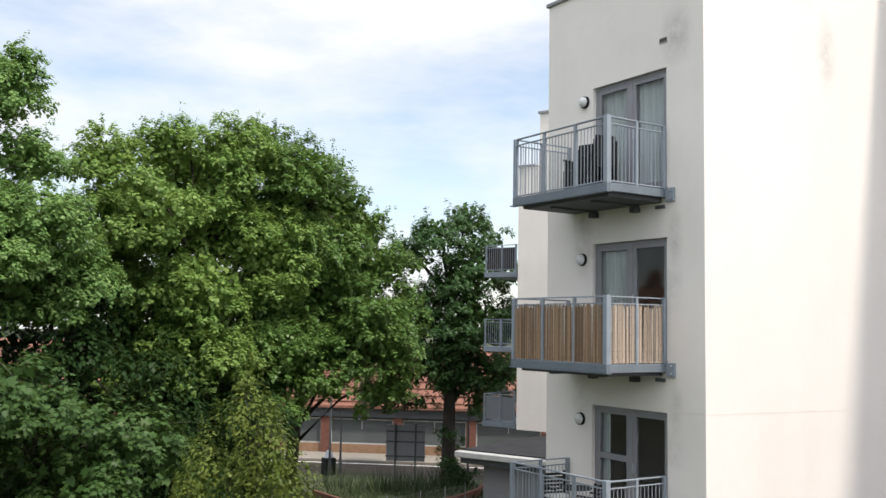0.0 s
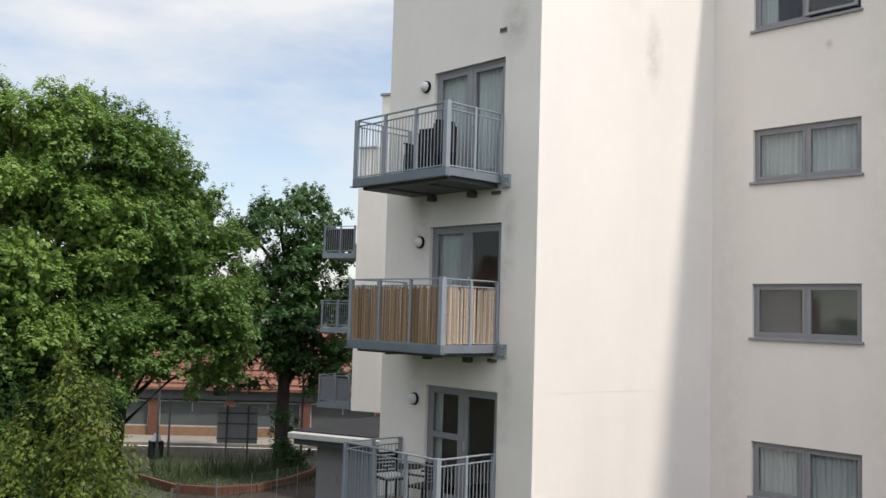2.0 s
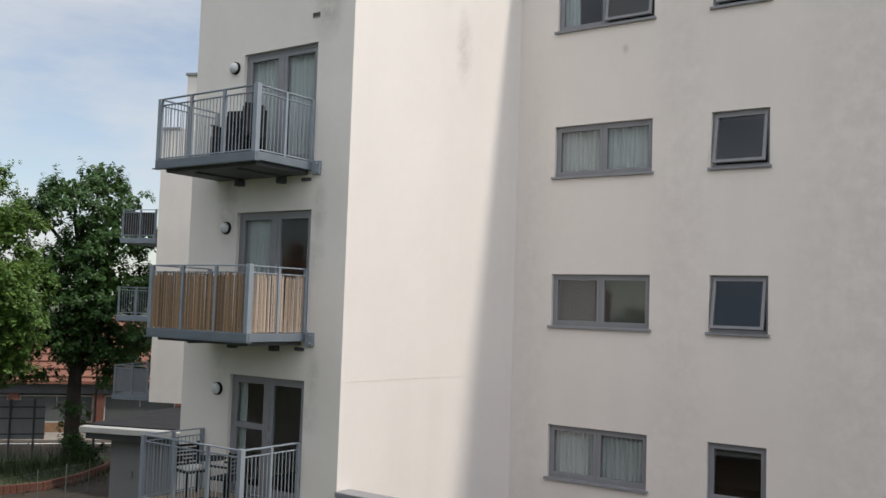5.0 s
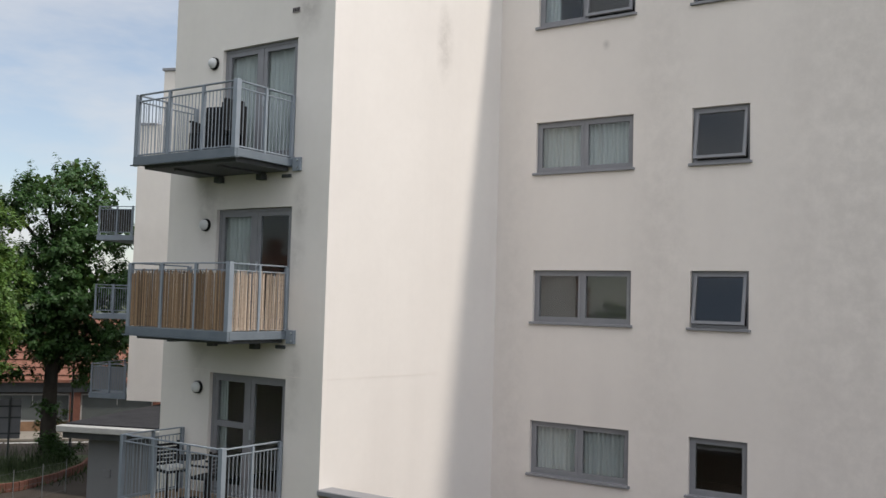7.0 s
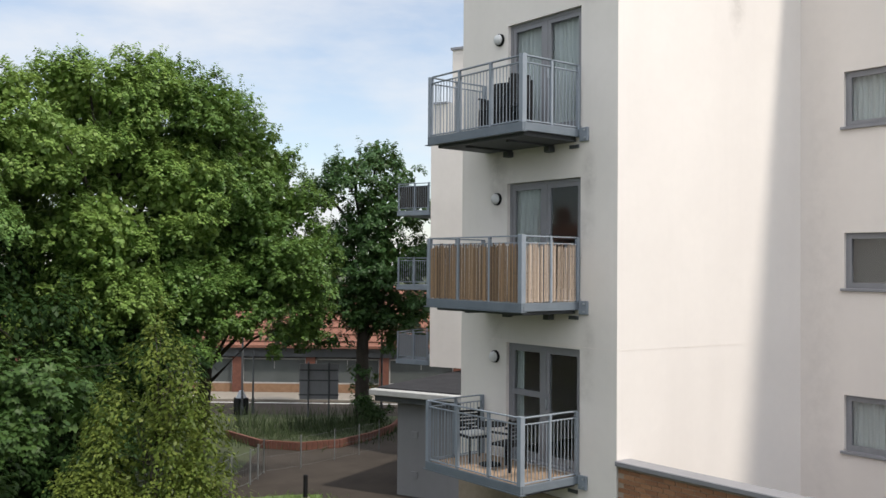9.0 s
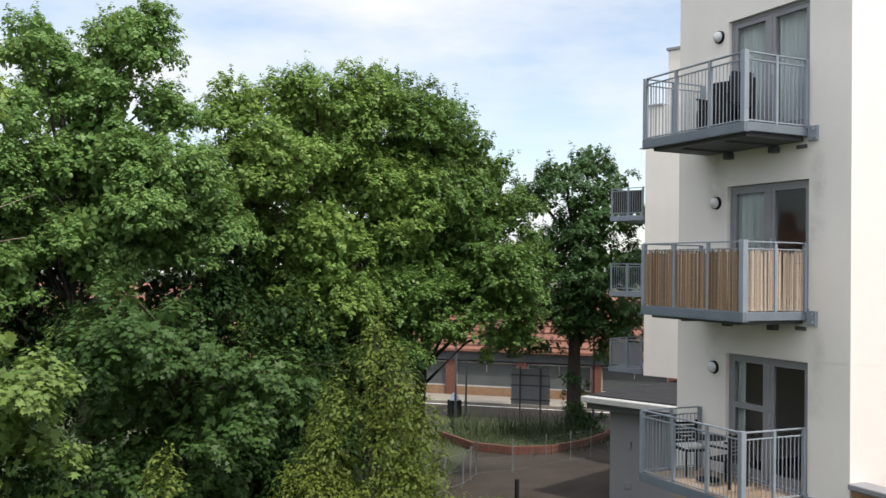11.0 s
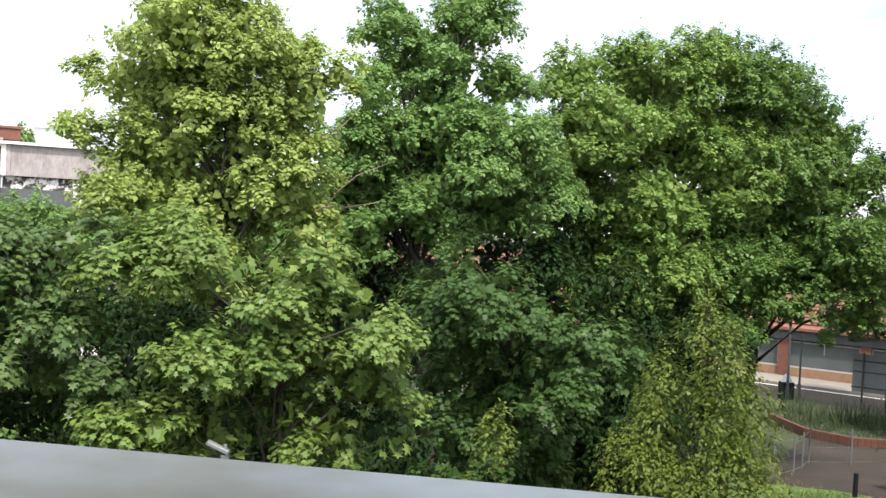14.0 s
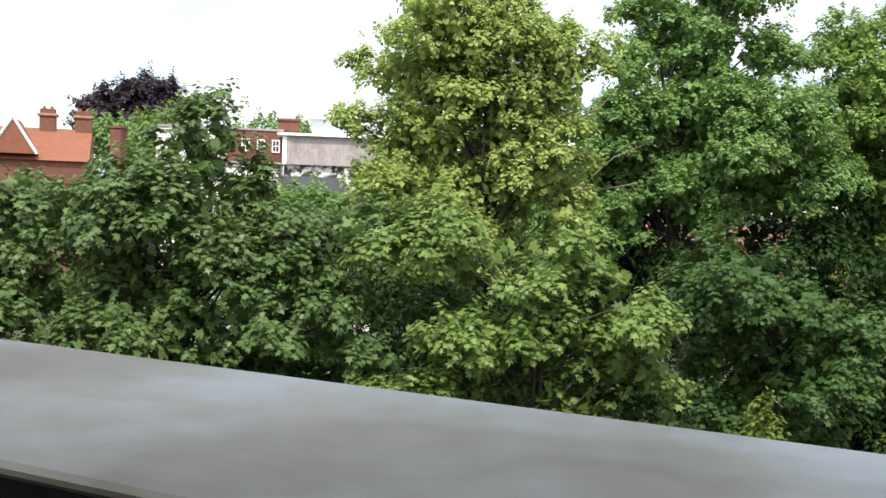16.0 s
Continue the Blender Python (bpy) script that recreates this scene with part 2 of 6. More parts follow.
M = {
    "stucco": material("cream_render", stucco((0.72, 0.67, 0.625), (0.57, 0.525, 0.485))),
    "stucco_a": material("cream_render_west", stucco((0.72, 0.68, 0.635), (0.57, 0.54, 0.5), [((3.34, 0, 12.5), (0.4, 1, 0.6), 0.6), ((3.2, 0, 8.3), (0.3, 1, 0.5), 0.35), ((3.2, 0, 5.6), (0.3, 1, 0.4), 0.3), ((1.2, 0, 9.0), (0.5, 1, 0.8), 0.25), ((1.0, 0, 9.5), (0.3, 1, 1.1), 0.45), ((1.0, 0, 6.5), (0.3, 1, 0.9), 0.3), ((3.3, 0, 9.1), (0.2, 1, 0.5), 0.5), ((3.3, 0, 6.3), (0.2, 1, 0.5), 0.4)])),
    "stucco_b": material("cream_render_sunlit", stucco((0.715, 0.672, 0.637), (0.6, 0.56, 0.53), [((2.8, 0, 12.45), (0.28, 1, 0.9), 0.5), ((2.2, 0, 13.6), (0.5, 1, 0.6), 0.22)])),
    "stucco_grey": material("grey_render", stucco((0.235, 0.235, 0.245), (0.175, 0.175, 0.185))),
    "steel": material("blue_grey_steel", speckled((0.18, 0.21, 0.245), (0.25, 0.28, 0.315), 3, 0.45, 0.0, 0.1)),
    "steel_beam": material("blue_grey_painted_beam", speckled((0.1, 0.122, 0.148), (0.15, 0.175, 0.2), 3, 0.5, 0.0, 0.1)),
    # Blind tone carries the dark grey reflection of the window panes.
    "blind": material("reflection_grey_blind", speckled((0.085, 0.08, 0.078), (0.115, 0.11, 0.105), 3, 0.9)),
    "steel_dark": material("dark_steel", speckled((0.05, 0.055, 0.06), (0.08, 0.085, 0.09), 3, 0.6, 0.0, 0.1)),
    "frame": material("grey_window_frame", speckled((0.19, 0.19, 0.203), (0.235, 0.235, 0.25), 4, 0.45, 0.0, 0.05)),
    "galv": material("galvanised_metal", speckled((0.3, 0.33, 0.36), (0.42, 0.44, 0.46), 9, 0.42, 0.35, 0.08, 35)),
    "rail_top": material("stained_galvanised_rail", weathered_rail),
    "wire": material("dull_wire", speckled((0.13, 0.14, 0.14), (0.2, 0.21, 0.21), 9, 0.6, 0.3)),
    "glass": material("door_glass", glass(0.018)),
    "window_glass": material("window_glass", glass(0.05)),
    "curtain": material("pale_curtain", speckled((0.4, 0.425, 0.42), (0.52, 0.54, 0.53), 2, 0.95)),
    # Plaster colour kept dark to stand in for unlit rooms behind the panes.
    "room": material("dimmed_room_plaster", speckled((0.11, 0.105, 0.1), (0.15, 0.145, 0.135), 1, 0.9)),
    # Bamboo in two tones: front canes dark for shade, end canes pale for sun.
    "bamboo": material("shaded_bamboo_cane", per_object((0.03, 0.018, 0.011), (0.38, 0.25, 0.145), 0.75)),
    "bamboo_lit": material("sunlit_bamboo_cane", per_object((0.14, 0.1, 0.07), (0.62, 0.5, 0.4), 0.75)),
    "wood_deck": material("deck_timber", speckled((0.25, 0.17, 0.11), (0.36, 0.26, 0.18), 6, 0.8, 0, 0.2, 40, (1, 8, 1))),
    "brick": material("brown_brick", per_object((0.19, 0.085, 0.04), (0.33, 0.17, 0.085))),
    "brick_red": material("red_brick", speckled((0.09, 0.034, 0.024), (0.16, 0.064, 0.042), 5, 0.9, 0, 0.3)),
    "brick_tan": material("tan_brick", speckled((0.18, 0.1, 0.055), (0.27, 0.165, 0.1), 5, 0.9, 0, 0.3)),
    "mortar": material("mortar", speckled((0.25, 0.2, 0.15), (0.34, 0.28, 0.22), 8, 0.95)),
    "tile": material("orange_roof_tiles", speckled((0.135, 0.056, 0.037), (0.22, 0.096, 0.064), 2.5, 0.85, 0, 0.3, 14)),
    "asphalt": material("asphalt", speckled((0.027, 0.023, 0.019), (0.065, 0.054, 0.045), 0.5, 0.9, 0, 0.3, 50)),
    "paving": material("pale_paving", speckled((0.17, 0.15, 0.122), (0.24, 0.215, 0.185), 0.9, 0.9, 0, 0.2, 30)),
    "grass": material("grass_soil", speckled((0.03, 0.026, 0.014), (0.045, 0.07, 0.018), 1.3, 0.95, 0, 0.4, 25)),
    "blade": material("grass_blades", per_island((0.014, 0.028, 0.009), (0.05, 0.078, 0.02))),
    "bark": material("bark", speckled((0.022, 0.018, 0.014), (0.06, 0.05, 0.04), 4, 0.95, 0, 0.6, 22, (1, 1, 0.25))),
    "bark_pale": material("pale_bark", speckled((0.14, 0.1, 0.08), (0.25, 0.19, 0.15), 6, 0.9, 0, 0.4)),
    "membrane": material("dark_roof_felt", speckled((0.02, 0.02, 0.023), (0.04, 0.04, 0.043), 2, 0.9)),
    "white": material("white_paint", speckled((0.66, 0.65, 0.63), (0.78, 0.77, 0.75), 3, 0.6)),
    "white_worn": material("weathered_white_wall", speckled((0.3, 0.29, 0.27), (0.8, 0.79, 0.76), 1.1, 0.85, 0, 0.3, 7)),
    "panel": material("pebbledash_panel", speckled((0.17, 0.15, 0.145), (0.36, 0.32, 0.31), 2.2, 0.9, 0, 0.3, 9, (1, 1, 0.5))),
    "black": material("black_plastic", speckled((0.008, 0.008, 0.009), (0.016, 0.016, 0.017), 5, 0.75)),
    "lamp_glass": material("frosted_lamp_glass", speckled((0.55, 0.56, 0.56), (0.65, 0.65, 0.64), 4, 0.3)),
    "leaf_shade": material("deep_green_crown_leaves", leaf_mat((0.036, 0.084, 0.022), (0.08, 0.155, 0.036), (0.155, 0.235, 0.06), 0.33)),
    "leaf_bright": material("bright_maple_leaves", leaf_mat((0.055, 0.105, 0.03), (0.115, 0.185, 0.046), (0.21, 0.27, 0.07), 0.3)),
    "leaf_mid": material("green_maple_leaves", leaf_mat((0.062, 0.137, 0.042), (0.126, 0.23, 0.066), (0.24, 0.345, 0.105), 0.4)),
    # Near-black leaf tone stands in for shade in the hollows under the trees.
    "leaf_dark": material("shade_toned_leaves", leaf_mat((0.009, 0.02, 0.007), (0.015, 0.034, 0.01), (0.028, 0.052, 0.016), 0.08, 0.05)),
    "leaf_fresh": material("fresh_green_maple_leaves", leaf_mat((0.066, 0.132, 0.034), (0.146, 0.247, 0.056), (0.26, 0.34, 0.092), 0.38)),
    "peeling": material("peeling_white_wall", peeling),
    "tile_far": material("sunlit_orange_tiles", speckled((0.14, 0.046, 0.022), (0.215, 0.08, 0.042), 2.5, 0.85, 0, 0.3, 14)),
    # Opaque grey base stands in for what the shop windows reflect.
    "shop_glass": material("reflection_grey_shop_glass", speckled((0.07, 0.08, 0.08), (0.11, 0.12, 0.12), 0.6, 0.15, 0.0, 0.0)),
    "lawn": material("mown_lawn", speckled((0.06, 0.1, 0.025), (0.11, 0.17, 0.04), 1.5, 0.95, 0, 0.4, 25)),
    "lawn_blade": material("lawn_grass_blades", per_island((0.07, 0.12, 0.025), (0.14, 0.21, 0.05))),
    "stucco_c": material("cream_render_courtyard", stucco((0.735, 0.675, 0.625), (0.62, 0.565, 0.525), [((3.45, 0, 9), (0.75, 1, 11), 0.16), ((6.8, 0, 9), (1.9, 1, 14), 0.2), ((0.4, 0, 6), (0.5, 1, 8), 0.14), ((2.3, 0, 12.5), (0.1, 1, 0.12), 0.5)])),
    "leaf_crown": material("yellow_green_maple_leaves", leaf_mat((0.15, 0.22, 0.062), (0.275, 0.36, 0.1), (0.42, 0.475, 0.15), 0.48)),
    "leaf_thicket": material("thicket_maple_leaves", leaf_mat((0.033, 0.068, 0.023), (0.067, 0.116, 0.035), (0.122, 0.168, 0.054), 0.22)),
    # White board greyed to stand in for shade on the fascia and shop frames.
    "fascia": material("shade_greyed_white_board", speckled((0.3, 0.3, 0.3), (0.42, 0.42, 0.41), 3, 0.7)),
    "leaf_street": material("street_tree_leaves", leaf_mat((0.016, 0.042, 0.014), (0.031, 0.076, 0.023), (0.066, 0.125, 0.036), 0.2)),
    # Maple leaf tone deepened to stand in for shade below the tall trees.
    "leaf_deep": material("shade_deepened_maple_leaves", leaf_mat((0.016, 0.041, 0.012), (0.037, 0.078, 0.021), (0.077, 0.126, 0.036), 0.2, 0.14)),
    "leaf_birch": material("birch_leaves", leaf_mat((0.044, 0.071, 0.014), (0.086, 0.122, 0.023), (0.168, 0.19, 0.042), 0.26, 0.12)),
    "leaf_beech": material("copper_beech_leaves", leaf_mat((0.014, 0.009, 0.014), (0.026, 0.016, 0.026), (0.045, 0.03, 0.042), 0.1)),
}

for key in ("black", "membrane", "asphalt"):
    for node in M[key].node_tree.nodes:
        if node.type == "BSDF_PRINCIPLED":
            node.inputs["Specular IOR Level"].default_value = 0.15


# ---- mesh helpers ----
def link_mesh(name, bm, mat, parent=None, label="", smooth=False):
    me = bpy.data.meshes.new(name)
    bmesh.ops.recalc_face_normals(bm, faces=bm.faces)
    bm.to_mesh(me)
    bm.free()
    me.materials.append(mat)
    if smooth:
        me.polygons.foreach_set("use_smooth", [True] * len(me.polygons))
    ob = new(name, me)
    if parent is not None:
        ob.parent = parent
    if label:
        ob["label"] = label
    return ob


def part(name, bm, mat, parent, label="", smooth=False):
    return link_mesh(name, bm, mat, parent, label, smooth)


def thing(name, label, category, m=None, group="", kind=""):
    e = new(name)
    e.empty_display_size = 0.2
    if m is not None:
        e.matrix_world = m
    return tagged(e, label, category, group, kind)


def box(lo, hi, bevel=0.0, bm=None, m=None):
    own = bm is None
    b = bmesh.new()
    c = [(a + d) / 2 for a, d in zip(lo, hi)]
    s = [abs(d - a) for a, d in zip(lo, hi)]
    bmesh.ops.create_cube(b, size=1.0, matrix=Matrix.Translation(c) @ Matrix.Diagonal((*s, 1)))
    if bevel:
        bmesh.ops.bevel(b, geom=list(b.edges), offset=bevel, segments=1, affect="EDGES")
    if m is not None:
        bmesh.ops.transform(b, matrix=m, verts=b.verts)
    if own:
        return b
    join(bm, b)
    return bm


def join(bm, b):
    me = bpy.data.meshes.new("tmp")
    b.to_mesh(me)
    b.free()
    bm.from_mesh(me)
    bpy.data.meshes.remove(me)
    return bm


def cyl(p, q, r0, r1=None, seg=10, bm=None):
    bm = bm or bmesh.new()
    p, q = Vector(p), Vector(q)
    r1 = r0 if r1 is None else r1
    d = q - p
    m = Matrix.Translation((p + q) / 2) @ d.to_track_quat("Z", "Y").to_matrix().to_4x4()
    bmesh.ops.create_cone(bm, cap_ends=True, segments=seg, radius1=r0, radius2=max(r1, 1e-4), depth=d.length, matrix=m)
    return bm


def tube(points, radii, seg=9, bm=None):
    """A tapered tube along points."""
    bm = bm or bmesh.new()
    pts = [Vector(p) for p in points]
    rings = []
    for i, p in enumerate(pts):
        d = (pts[min(i + 1, len(pts) - 1)] - pts[max(i - 1, 0)]).normalized()
        u = d.orthogonal().normalized() if abs(d.z) < 0.95 else Vector((1, 0, 0)).cross(d).normalized()
        v = d.cross(u)
        rings.append([bm.verts.new(p + radii[i] * (math.cos(a) * u + math.sin(a) * v)) for a in (2 * math.pi * k / seg for k in range(seg))])
    for a, b in zip(rings, rings[1:]):
        for k in range(seg):
            bm.faces.new((a[k], a[(k + 1) % seg], b[(k + 1) % seg], b[k]))
    bm.faces.new(rings[0][::-1])
    bm.faces.new(rings[-1])
    return bm


def prism(outline, z0, z1, bm=None):
    bm = bm or bmesh.new()
    a = [bm.verts.new((x, y, z0)) for x, y in outline]
    b = [bm.verts.new((x, y, z1)) for x, y in outline]
    n = len(a)
    for k in range(n):
        bm.faces.new((a[k], a[(k + 1) % n], b[(k + 1) % n], b[k]))
    bm.faces.new(a[::-1])
    bm.faces.new(b)
    return bm


def holed_wall(width, height, thick, holes):
    """A wall in the plane y = 0, outside towards -y, from x 0..width, z 0..height, with through openings (x0, z0, x1, z1)."""
    xs = sorted({0.0, width, *(h[0] for h in holes), *(h[2] for h in holes)})
    zs = sorted({0.0, height, *(h[1] for h in holes), *(h[3] for h in holes)})
    bm = bmesh.new()
    solid = {}
    for i in range(len(xs) - 1):
        for j in range(len(zs) - 1):
            cx, cz = (xs[i] + xs[i + 1]) / 2, (zs[j] + zs[j + 1]) / 2
            solid[i, j] = not any(h[0] < cx < h[2] and h[1] < cz < h[3] for h in holes)

    def quad(*v):
        bm.faces.new([bm.verts.new(p) for p in v])
    for (i, j), s in solid.items():
        if not s:
            continue
        a, b, c, d = xs[i], xs[i + 1], zs[j], zs[j + 1]
        quad((a, 0, c), (b, 0, c), (b, 0, d), (a, 0, d))
        quad((a, thick, c), (a, thick, d), (b, thick, d), (b, thick, c))
        if not solid.get((i - 1, j)):
            quad((a, 0, c), (a, 0, d), (a, thick, d), (a, thick, c))
        if not solid.get((i + 1, j)):
            quad((b, 0, c), (b, thick, c), (b, thick, d), (b, 0, d))
        if not solid.get((i, j - 1)):
            quad((a, 0, c), (a, thick, c), (b, thick, c), (b, 0, c))
        if not solid.get((i, j + 1)):
            quad((a, 0, d), (b, 0, d), (b, thick, d), (a, thick, d))
    bmesh.ops.remove_doubles(bm, verts=bm.verts, dist=1e-5)
    return bm


def frame_bm(x0, z0, x1, z1, y0, y1, w, bm=None):
    """A rectangular frame of bars of width w."""
    bm = bm or bmesh.new()
    box((x0, y0, z0), (x1, y1, z0 + w), 0, bm)
    box((x0, y0, z1 - w), (x1, y1, z1), 0, bm)
    box((x0, y0, z0 + w), (x0 + w, y1, z1 - w), 0, bm)
    box((x1 - w, y0, z0 + w), (x1, y1, z1 - w), 0, bm)
    return bm


def folds(x0, x1, z0, z1, y, amp=0.03, waves=9):
    """A hanging curtain with folds and thickness."""
    bm = bmesh.new()
    n = waves * 6
    rows = []
    for z in (z0, z1):
        rows.append([bm.verts.new((x0 + (x1 - x0) * k / n, y + amp * math.sin(k * 2 * math.pi / 6 + 0.6 * math.sin(k * 0.7)), z)) for k in range(n + 1)])
    for k in range(n):
        bm.faces.new((rows[0][k], rows[0][k + 1], rows[1][k + 1], rows[1][k]))
    return bm


MAPLE = [(0.0, -0.45), (0.47, -0.3), (0.22, -0.02), (0.46, 0.24), (0.13, 0.2), (0.0, 0.58), (-0.13, 0.2), (-0.46, 0.24), (-0.22, -0.02), (-0.47, -0.3)]
STAR = [(0.0, -0.45), (0.45, -0.28), (0.24, 0.02), (0.4, 0.26), (0.0, 0.58), (-0.4, 0.26), (-0.24, 0.02), (-0.45, -0.28)]
LOBED = [(0.0, -0.5), (0.42, -0.28), (0.28, 0.1), (0.0, 0.55), (-0.28, 0.1), (-0.42, -0.28)]
BROAD = [(0.0, -0.45), (0.47, -0.24), (0.3, 0.14), (0.0, 0.58), (-0.3, 0.14), (-0.47, -0.24)]
KITE = [(0.0, -0.5), (0.3, -0.05), (0.0, 0.55), (-0.3, -0.05)]


def unit(v):
    return v / np.maximum(np.linalg.norm(v, axis=1, keepdims=True), 1e-6)


def leaf_object(name, P, N, T, size, shape, mat, parent, label, rng):
    """One mesh of separate leaves at P, facing N, their tips towards T."""
    n = len(P)
    k = len(shape)
    N = unit(N)
    T = T + rng.normal(size=(n, 3)) * 0.35
    V = unit(T - (T * N).sum(1, keepdims=True) * N)
    U = np.cross(V, N)
    s = np.array(shape)
    curl = 0.22 * np.abs(s[:, 0]) ** 1.3 + 0.25 * np.maximum(s[:, 1], 0) ** 1.5
    bend = rng.uniform(-1.0, 0.3, n)
    verts = (P[:, None] + size[:, None, None] * (s[None, :, :1] * U[:, None] + s[None, :, 1:] * V[:, None]
             + (curl[None, :] * bend[:, None])[..., None] * N[:, None])).reshape(-1, 3)
    me = bpy.data.meshes.new(name)
    me.vertices.add(n * k)
    me.vertices.foreach_set("co", verts.astype(np.float32).ravel())
    me.loops.add(n * k)
    me.loops.foreach_set("vertex_index", np.arange(n * k, dtype=np.int32))
    me.polygons.add(n)
    me.polygons.foreach_set("loop_start", np.arange(0, n * k, k, dtype=np.int32))
    me.update(calc_edges=True)
    me.materials.append(mat)
    ob = new(name, me)
    ob.parent = parent
    tagged(ob, label, "", "", "stuff")
    return ob


def clump_leaves(blobs, rng, clump_r, leaf, density, fill=0.25, flat=0.6, droop=0.75, lo_z=-0.75):
    """Leaves for a crown of overlapping blobs (x, y, z, rx, ry, rz): domed sprays of overlapping leaves over the outside,
    shoots that stand out above, larger leaves within. Gives places, normals, tip directions and sizes."""
    Ps, Ns, Ts, Ss = [], [], [], []
    blobs = np.array(blobs, float)
    up = np.array((0.0, 0.0, 1.0))
    for b in blobs:
        c, r = b[:3], b[3:]
        area = 4 * math.pi * ((r[0] * r[1]) ** 1.6 / 3 + (r[0] * r[2]) ** 1.6 / 3 + (r[1] * r[2]) ** 1.6 / 3) ** (1 / 1.6)
        nc = max(8, int(area / (math.pi * clump_r ** 2) * 3.3))
        d = unit(rng.normal(size=(nc, 3)))
        d = d[d[:, 2] > lo_z]
        lump = np.array([noise.noise(Vector(c + v * r) / (2.6 * clump_r)) for v in d])
        d, lump = d[lump > -0.22], lump[lump > -0.22]
        cc = c + d * r * np.clip(0.66 + 0.42 * lump + rng.uniform(-0.12, 0.2, len(d)), 0.4, 1.0)[:, None]
        inside = np.zeros(len(cc), bool)
        for o in blobs:
            if o is not b:
                inside |= (((cc - o[:3]) / (o[3:] * 0.68)) ** 2).sum(1) < 1
        cc, d = cc[~inside], d[~inside]
        for q, dd in zip(cc, d):
            R = clump_r * rng.uniform(0.55, 1.3)
            m = int(density * (R / clump_r) ** 2)
            e = unit(rng.normal(size=(m, 3)) + 0.55 * dd + 0.75 * up)
            wob = 1 + 0.25 * np.sin(3 * np.arctan2(e[:, 1], e[:, 0]) + rng.uniform(0, 6))
            p = q + e * (R * wob * rng.uniform(0.78, 1.0, m))[:, None] * np.array((1, 1, flat))
            p[:, 2] -= 0.3 * ((p[:, :2] - q[:2]) ** 2).sum(1) / R
            Ps.append(p)
            Ns.append(e * np.array((0.75, 0.75, 1.1)) + 0.25 * dd + 0.35 * up + rng.normal(size=(m, 3)) * (0.5 - 0.35 * droop))
            Ts.append(e * np.array((1, 1, 0)) + 0.4 * dd - droop * up + rng.normal(size=(m, 3)) * (0.9 - droop))
            Ss.append(leaf * rng.uniform(0.6, 1.2, m))
            if dd[2] > 0.15 and rng.random() < 0.6:
                k = 16
                way = dd * 0.6 + up + rng.normal(size=3) * 0.35
                f = rng.uniform(0.2, 1.0, (k, 1))
                p = q + up * R * flat * 0.5 + way / np.linalg.norm(way) * f * R * 0.95 + rng.normal(size=(k, 3)) * 0.16 * R * (1.6 - f)
                Ps.append(p)
                Ns.append(rng.normal(size=(k, 3)) * 0.6 + dd * 0.5 + 0.4 * up)
                Ts.append(rng.normal(size=(k, 3)) - 0.5 * up)
                Ss.append(leaf * rng.uniform(0.5, 1.0, k))
        nf = int(fill * area * r.min() / leaf ** 2 * 1.3)
        f = c + unit(rng.normal(size=(nf, 3))) * r * rng.uniform(0.02, 0.55, (nf, 1)) ** 0.5
        Ps.append(f)
        Ns.append(rng.normal(size=(nf, 3)) + 0.3 * up)
        Ts.append(rng.normal(size=(nf, 3)))
        Ss.append(leaf * rng.uniform(1.1, 1.6, nf))
    return [np.concatenate(v) for v in (Ps, Ns, Ts, Ss)]


def rosettes(tips, axes, rng, leaf, per):
    """Whorls of leaves round the tips of shoots: each leaf points away from its shoot and hangs a little."""
    n = len(tips)
    a = unit(axes)
    side = np.cross(a, unit(rng.normal(size=(n, 3))))
    u = unit(side)
    v = np.cross(a, u)
    k = np.arange(per)
    phi = k[None] * 2.4 + rng.uniform(0, 6.28, (n, 1)) + rng.normal(size=(n, per)) * 0.3
    down = (k / per)[None] + rng.uniform(-0.1, 0.1, (n, per))
    r = np.cos(phi)[..., None] * u[:, None] + np.sin(phi)[..., None] * v[:, None]
    size = leaf * rng.uniform(0.62, 1.2, (n, per)) * (0.7 + 0.45 * down)
    p = tips[:, None] + r * (size * (0.45 + 0.5 * down))[..., None] - a[:, None] * (down * leaf * 1.5)[..., None]
    p[..., 2] -= size * 0.22
    nrm = a[:, None] * 0.8 + np.array((0, 0, 0.5)) + r * (0.25 + 0.45 * down)[..., None] + rng.normal(size=(n, per, 3)) * 0.17
    tip = r - np.array((0, 0, 0.45))
    return p.reshape(-1, 3), nrm.reshape(-1, 3), tip.reshape(-1, 3), size.ravel()


